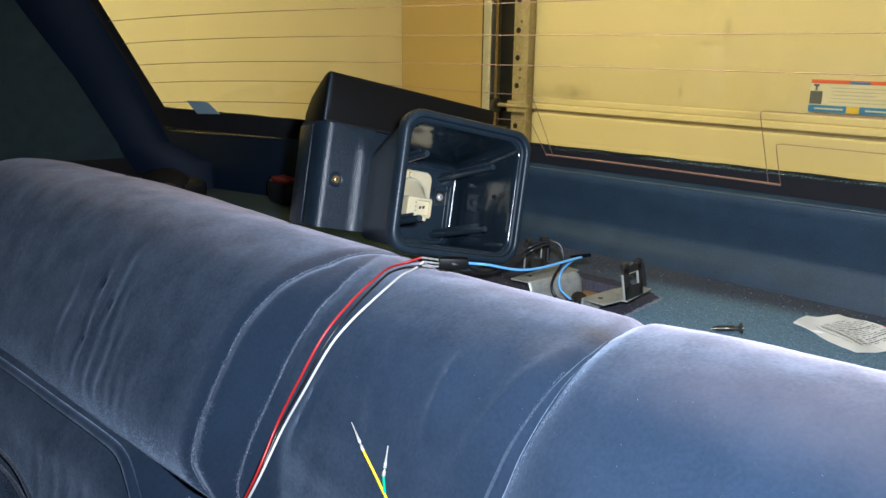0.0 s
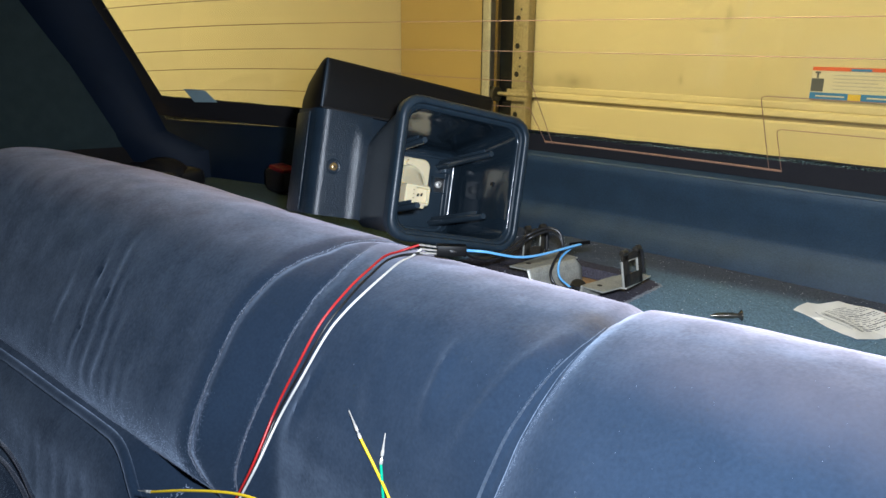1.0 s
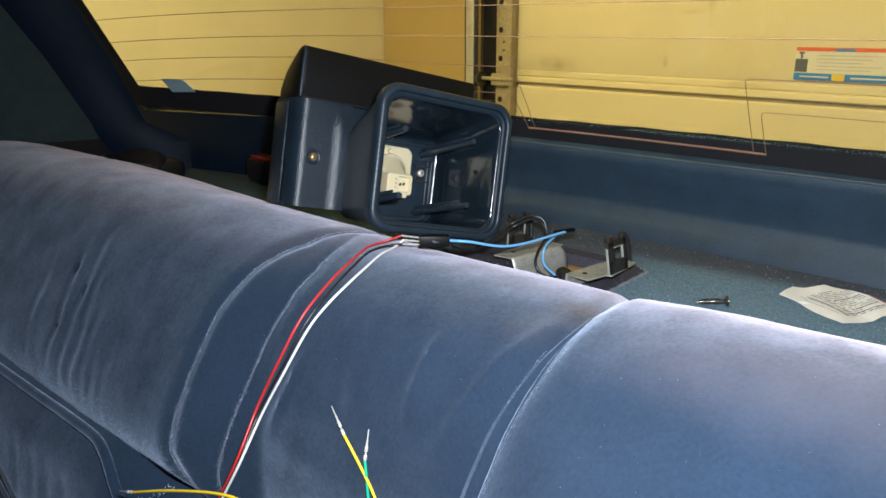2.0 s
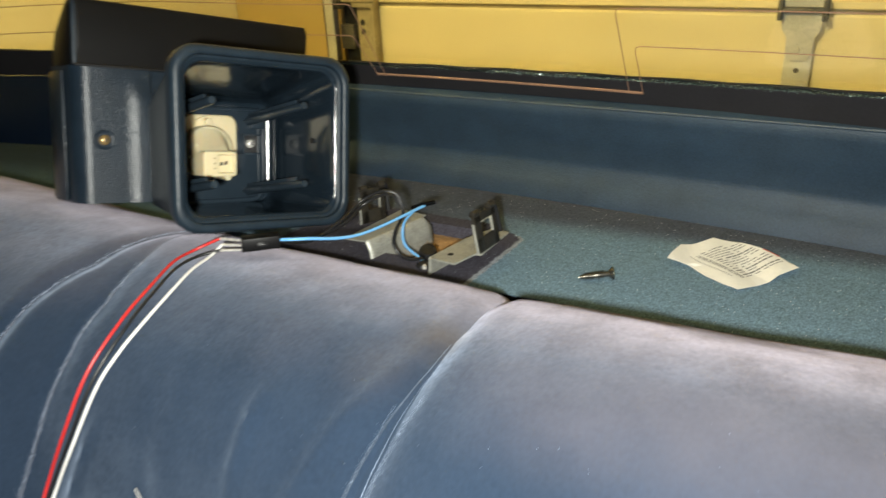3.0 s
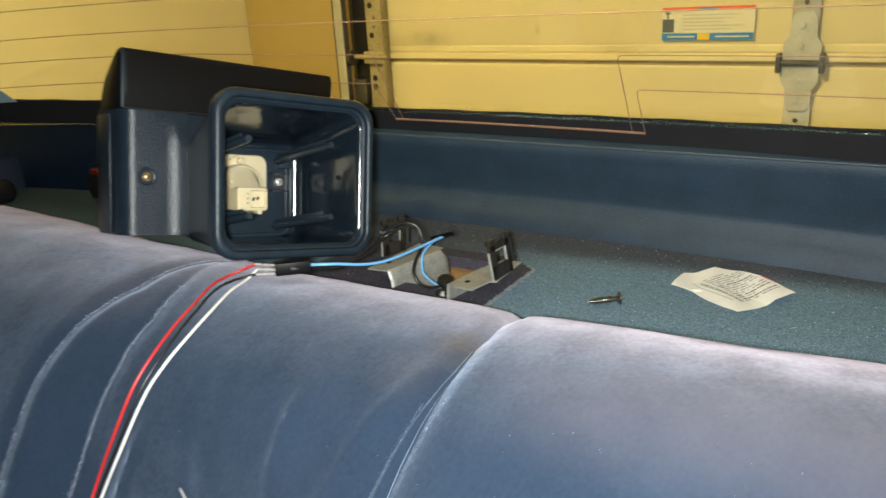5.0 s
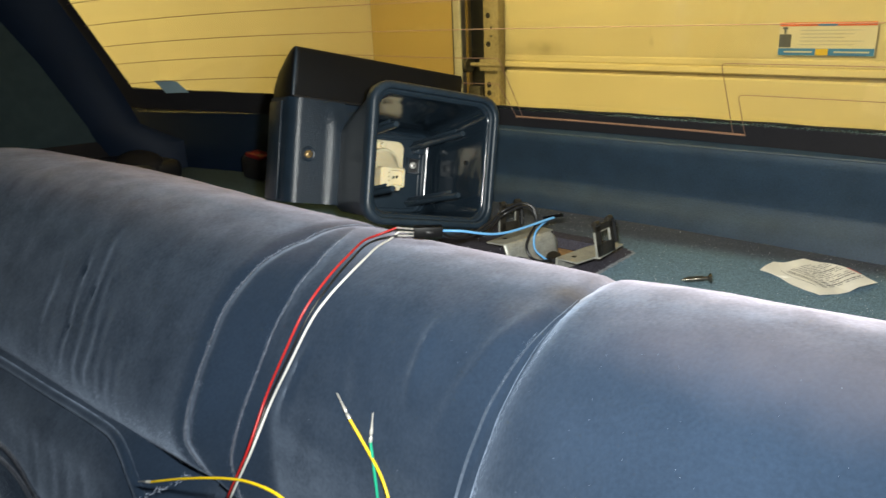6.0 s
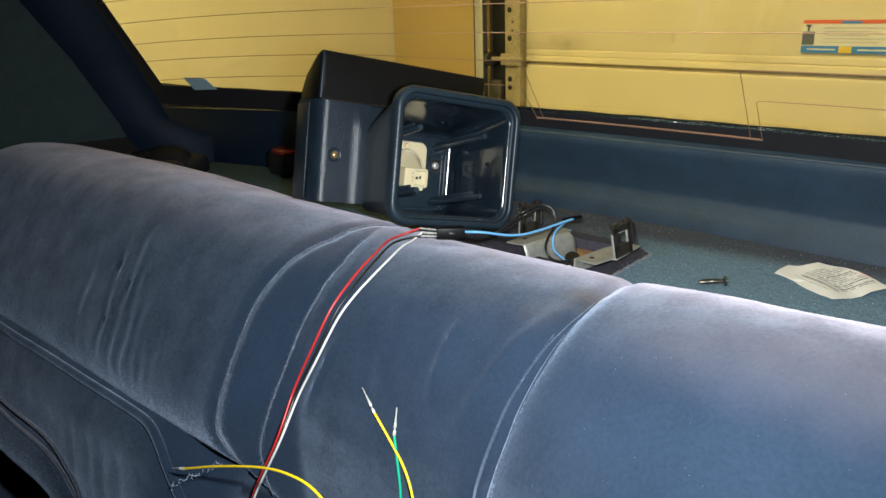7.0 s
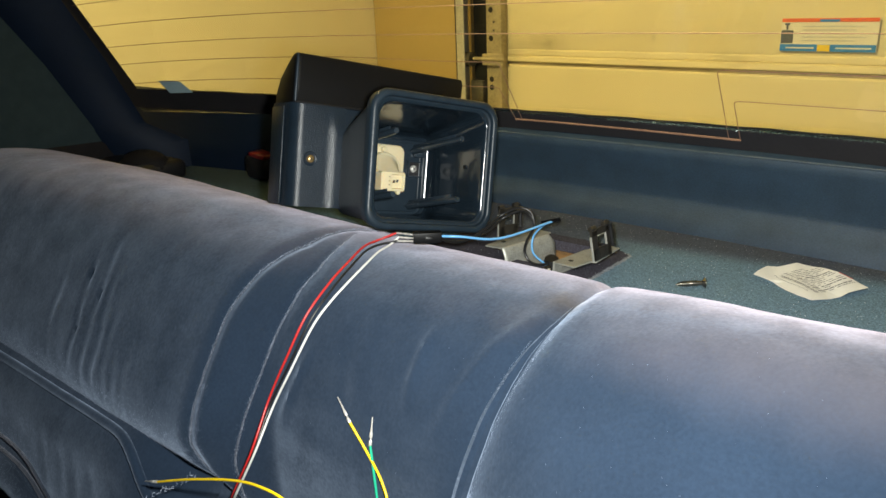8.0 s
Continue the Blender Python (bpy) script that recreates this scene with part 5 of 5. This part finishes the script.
def shelf_things():
    clip_bracket([(0.0390, -0.0065), (0.0592, -0.0080), (0.0640, 0.0115), (0.0685, 0.0130), (0.0680, 0.0560), (0.0540, 0.0560), (0.0470, 0.0384)], ((0.0390, -0.0065), (0.0470, 0.0384)), (0.030, -0.0015), ((0.0672, 0.0112), (0.0692, 0.0385)), (-0.20, 0.05),
                 "bent galvanised bracket with a dark spring clip beside the shelf hole")
    clip_bracket([(-0.0355, -0.0020), (-0.0195, -0.0005), (-0.0060, 0.0620), (-0.0300, 0.0640)], ((-0.0195, -0.0005), (-0.0060, 0.0620)), (0.030, 0.0065), ((-0.0400, 0.0243), (-0.0310, 0.0430)), (0.0, 0.05),
                 "bent galvanised bracket with a broad curved web beside the shelf hole")
    # rubber grommet in the hole
    g = thing("rubber_grommet", "black rubber grommet on a wire at the shelf hole", "grommet")
    part("sleeve", tube([(0.0170, 0.0255, 0.944), (0.0180, 0.0245, 0.9500), (0.0185, 0.0240, 0.9530), (0.0186, 0.0239, 0.9533)], [0.0072, 0.0070, 0.0062, 0.0050], 18), BLACK, g)
    part("stud", tube([(0.0262, 0.0040, 0.944), (0.0272, 0.0030, 0.9510), (0.0276, 0.0026, 0.9530)], [0.0052, 0.0048, 0.0030], 14), BLACK, g)
    part("stud_tip", tube([(0.0298, 0.0008, 0.9485), (0.0304, 0.0000, 0.9530)], [0.0017, 0.0012], 10), TIN, g, "bright metal tip")
    # loose screw
    sc = thing("loose_screw", "short dark countersunk screw lying on the shelf carpet", "screw")
    a, b = Vector((0.1320, 0.0260, SHELF_Z + 0.0025)), Vector((0.1515, 0.0380, SHELF_Z + 0.0042))
    d = (b - a).normalized()
    part("shank", tube([a, a + d * 0.004, a + d * 0.016, b - d * 0.0025], [0.0003, 0.0014, 0.0018, 0.0018], 10), DARK_STEEL, sc)
    part("head", tube([b - d * 0.0028, b - d * 0.0005, b, b + d * 0.0002], [0.0016, 0.0042, 0.0043, 0.0040], 18), DARK_STEEL, sc)
    side = d.orthogonal().normalized()
    up = d.cross(side)
    helix = [a + d * (0.0015 + 0.0155 * k / 150) + (0.0006 + 0.0016 * min(1, k / 40)) * (math.cos(k * 0.42) * side + math.sin(k * 0.42) * up) for k in range(151)]
    part("thread", tube(helix, 0.00046, 5), DARK_STEEL, sc)
    paper_slip()


def paper_slip():
    slip = thing("paper_slip", "torn curled white paper slip with grey print on shelf carpet", "paper")
    outline = [(0.1770, 0.0735), (0.1790, 0.1030), (0.1880, 0.1115), (0.1965, 0.1245), (0.2165, 0.1225), (0.2370, 0.1105), (0.2557, 0.0962), (0.2417, 0.0718), (0.2268, 0.0510), (0.2117, 0.0603), (0.1920, 0.0752), (0.1822, 0.0738)]
    c = Vector((0.216, 0.091))

    def height(x, y):
        return SHELF_Z + 0.0014 + 0.004 * max(0.0, ((x - 0.216) * 0.6 + (y - 0.09) * 0.8)) / 0.03 * 0.8 + 0.0035 * (max(0.0, 0.194 - x) / 0.017) + 0.0008 * math.sin(x * 180 + y * 90)

    rings = []
    for f in steps(0.0, 1.0, 8):
        ring = []
        for k in range(len(outline)):
            p, q = Vector(outline[k]), Vector(outline[(k + 1) % len(outline)])
            for t in (0.0, 0.34, 0.67):
                e = p.lerp(q, t)
                if f == 1.0:
                    e += Vector((random.uniform(-0.0004, 0.0004), random.uniform(-0.0004, 0.0004)))
                e = c.lerp(e, max(f, 0.001))
                ring.append((e.x, e.y, height(e.x, e.y)))
        rings.append(ring)
    sheet = part("sheet", loft(rings, cap_a=True), PAPER, slip, smooth=False)
    sol = sheet.modifiers.new("thick", "SOLIDIFY")
    sol.thickness, sol.offset = 0.0002, 1
    # print: rows of bars, running from the near corner to the far edge
    along_, across = Vector((0.050, -0.034)).normalized(), Vector((0.034, 0.050)).normalized()

    def bar(a, w, b, h, mat):
        bm = bmesh.new()
        n = max(1, int(w / 0.004))
        lo, hi = [], []
        for k in range(n + 1):
            for lst, off in ((lo, -h / 2), (hi, h / 2)):
                p = c + along_ * (a + w * k / n) + across * (b + off)
                lst.append(bm.verts.new((p.x, p.y, height(p.x, p.y) + 0.0006)))
        for k in range(n):
            bm.faces.new((lo[k], lo[k + 1], hi[k + 1], hi[k]))
        part("print_bar", bm, mat, slip, smooth=False)

    def print_marks(name, marks, mat):
        """Flat ink marks (start along, width, start across, length) in one mesh."""
        bm = bmesh.new()
        for a, w, b, ln in marks:
            for lo, hi in zip(steps(b, b + ln, 2), steps(b, b + ln, 2)[1:]):
                p = [c + along_ * (a + da) + across * db for da, db in ((0, lo), (w, lo), (w, hi), (0, hi))]
                bm.faces.new([bm.verts.new((q.x, q.y, height(q.x, q.y) + 0.0006)) for q in p])
        return part(name, bm, mat, slip, smooth=False)

    for k in range(15):
        a, b, marks = -0.0215 + 0.0029 * k, -0.0075, []
        stop = 0.023 if k % 4 else random.uniform(0.006, 0.018)
        while b < stop:
            ln = random.uniform(0.0012, 0.0055)
            marks.append((a, 0.0013 if k in (5, 11, 13) else 0.0008, b, min(ln, 0.024 - b)))
            b += ln + random.choice((0.0006, 0.0006, 0.0008, 0.003))
        for mark in marks:
            print_marks("print_bar", [mark], INK)
    a, marks = -0.020, []
    while a < 0.020:
        w = random.choice((0.0003, 0.0004, 0.0007))
        marks.append((a, w, -0.0128, 0.0032))
        a += w + random.choice((0.0004, 0.0005, 0.0009))
    tagged(print_marks("barcode_strip", marks, INK), "strip of thin dark printed bars", kind="stuff")
    tagged(print_marks("margin_print", [(-0.021 + 0.0021 * k, 0.0014, -0.0168, 0.0007) for k in range(18)], INK), "tiny dashes of margin print", kind="stuff")
    bar(0.0, 0.014, 0.027, 0.0012, RED_INK)


# ---------- dark end of the shelf ----------
def far_things():
    guide = thing("belt_guide", "black seat belt guide with a rounded brown shoulder on the shelf", "belt guide")
    part("bezel", box((0.22, 0.07, 0.028), (-0.70, 0.010, SHELF_Z + 0.014), 0.010, seg=3), BLACK, guide)
    bm = bmesh.new()
    bmesh.ops.create_uvsphere(bm, u_segments=24, v_segments=12, radius=1)
    bmesh.ops.scale(bm, vec=(0.045, 0.030, 0.022), verts=bm.verts)
    bmesh.ops.translate(bm, vec=(-0.635, 0.005, SHELF_Z + 0.020), verts=bm.verts)
    part("shoulder", bm, LEDGE, guide)
    red = thing("reflector_box", "small dark box with a red top on the shelf", "box")
    part("case", box((0.045, 0.03, 0.034), (-0.487, 0.095, SHELF_Z + 0.018), 0.008), BLACK, red)
    part("lens", box((0.034, 0.024, 0.007), (-0.480, 0.092, SHELF_Z + 0.0345), 0.003, turn=Euler((0, radians(6), 0)).to_matrix()), RED_LENS, red)
    tab = thing("window_sticker", "small blue-grey sticker at the lower edge of the rear window", "sticker")
    bm = bmesh.new()
    ring = [(-0.628, 1.0836), (-0.600, 1.0838), (-0.5917, 1.0815), (-0.5842, 1.0668), (-0.6235, 1.0655)]
    bm.faces.new([bm.verts.new((x, glass_y(x, z) - 0.0008, z)) for x, z in ring])
    ob = part("sheet", bm, TAPE, tab, smooth=False)
    sol = ob.modifiers.new("thick", "SOLIDIFY")
    sol.thickness = 0.0004


def lint():
    """Tiny pale flecks on the shelf carpet, and pale crumbs added for glints on the sealant along the window's foot."""
    rng = random.Random(7)
    bm = bmesh.new()
    for k in range(900):
        x = rng.uniform(-0.12, 0.55)
        y = rng.uniform(0.0, back_y(x) - 0.006)
        if -0.03 < x < 0.045 and 0.0 < y < 0.085:
            continue
        m = Matrix.Translation((x, y, SHELF_Z + 0.0006)) @ Euler((rng.uniform(0, 3), rng.uniform(0, 3), rng.uniform(0, 3))).to_matrix().to_4x4() @ Matrix.Diagonal((rng.uniform(0.4, 1.2), 0.5, 0.4, 1))
        bmesh.ops.create_cube(bm, size=0.00042, matrix=m)
    tagged(part("lint", bm, LINT, smooth=False), "tiny pale lint flecks scattered on the shelf carpet", "lint", kind="stuff")
    bm = bmesh.new()
    for k in range(150):
        x, v = rng.uniform(-0.02, 0.45), rng.uniform(4.6, 8.6)
        if k % 3 and x < 0.14:
            x += 0.16
        m = Matrix.Translation(seat_at(x, v) + seat_normal(x, v) * 0.0006) @ Euler((rng.uniform(0, 3), rng.uniform(0, 3), rng.uniform(0, 3))).to_matrix().to_4x4() @ Matrix.Diagonal((rng.uniform(0.4, 1.6), 0.5, 0.4, 1))
        bmesh.ops.create_cube(bm, size=0.00028, matrix=m)
    tagged(part("dust", bm, PILE, smooth=False), "tiny pale dust specks caught in the velour pile", "dust", kind="stuff")
    bm = bmesh.new()
    for k in range(900):
        x = 0.66 - 0.66 * rng.random() ** 0.6 if k % 8 else rng.uniform(-0.15, 0.2)
        z = 1.0566 + sill_rise(x) + rng.gauss(0, 0.0007)
        m = Matrix.Translation((x, glass_y(x, z) - 0.0022, z)) @ Euler((rng.uniform(0, 3), rng.uniform(0, 3), rng.uniform(0, 3))).to_matrix().to_4x4() @ Matrix.Diagonal((rng.uniform(0.5, 1.6), 0.7, 0.6, 1))
        bmesh.ops.create_cube(bm, size=0.0005, matrix=m)
    tagged(part("sealant_sparkle", bm, GLINT, smooth=False), "pale crumbs added for the glints on the sealant along the rear window's foot", "sealant", kind="stuff")


lamp_housing()
plug_block()
lint()
loose_wires()
shelf_things()
far_things()
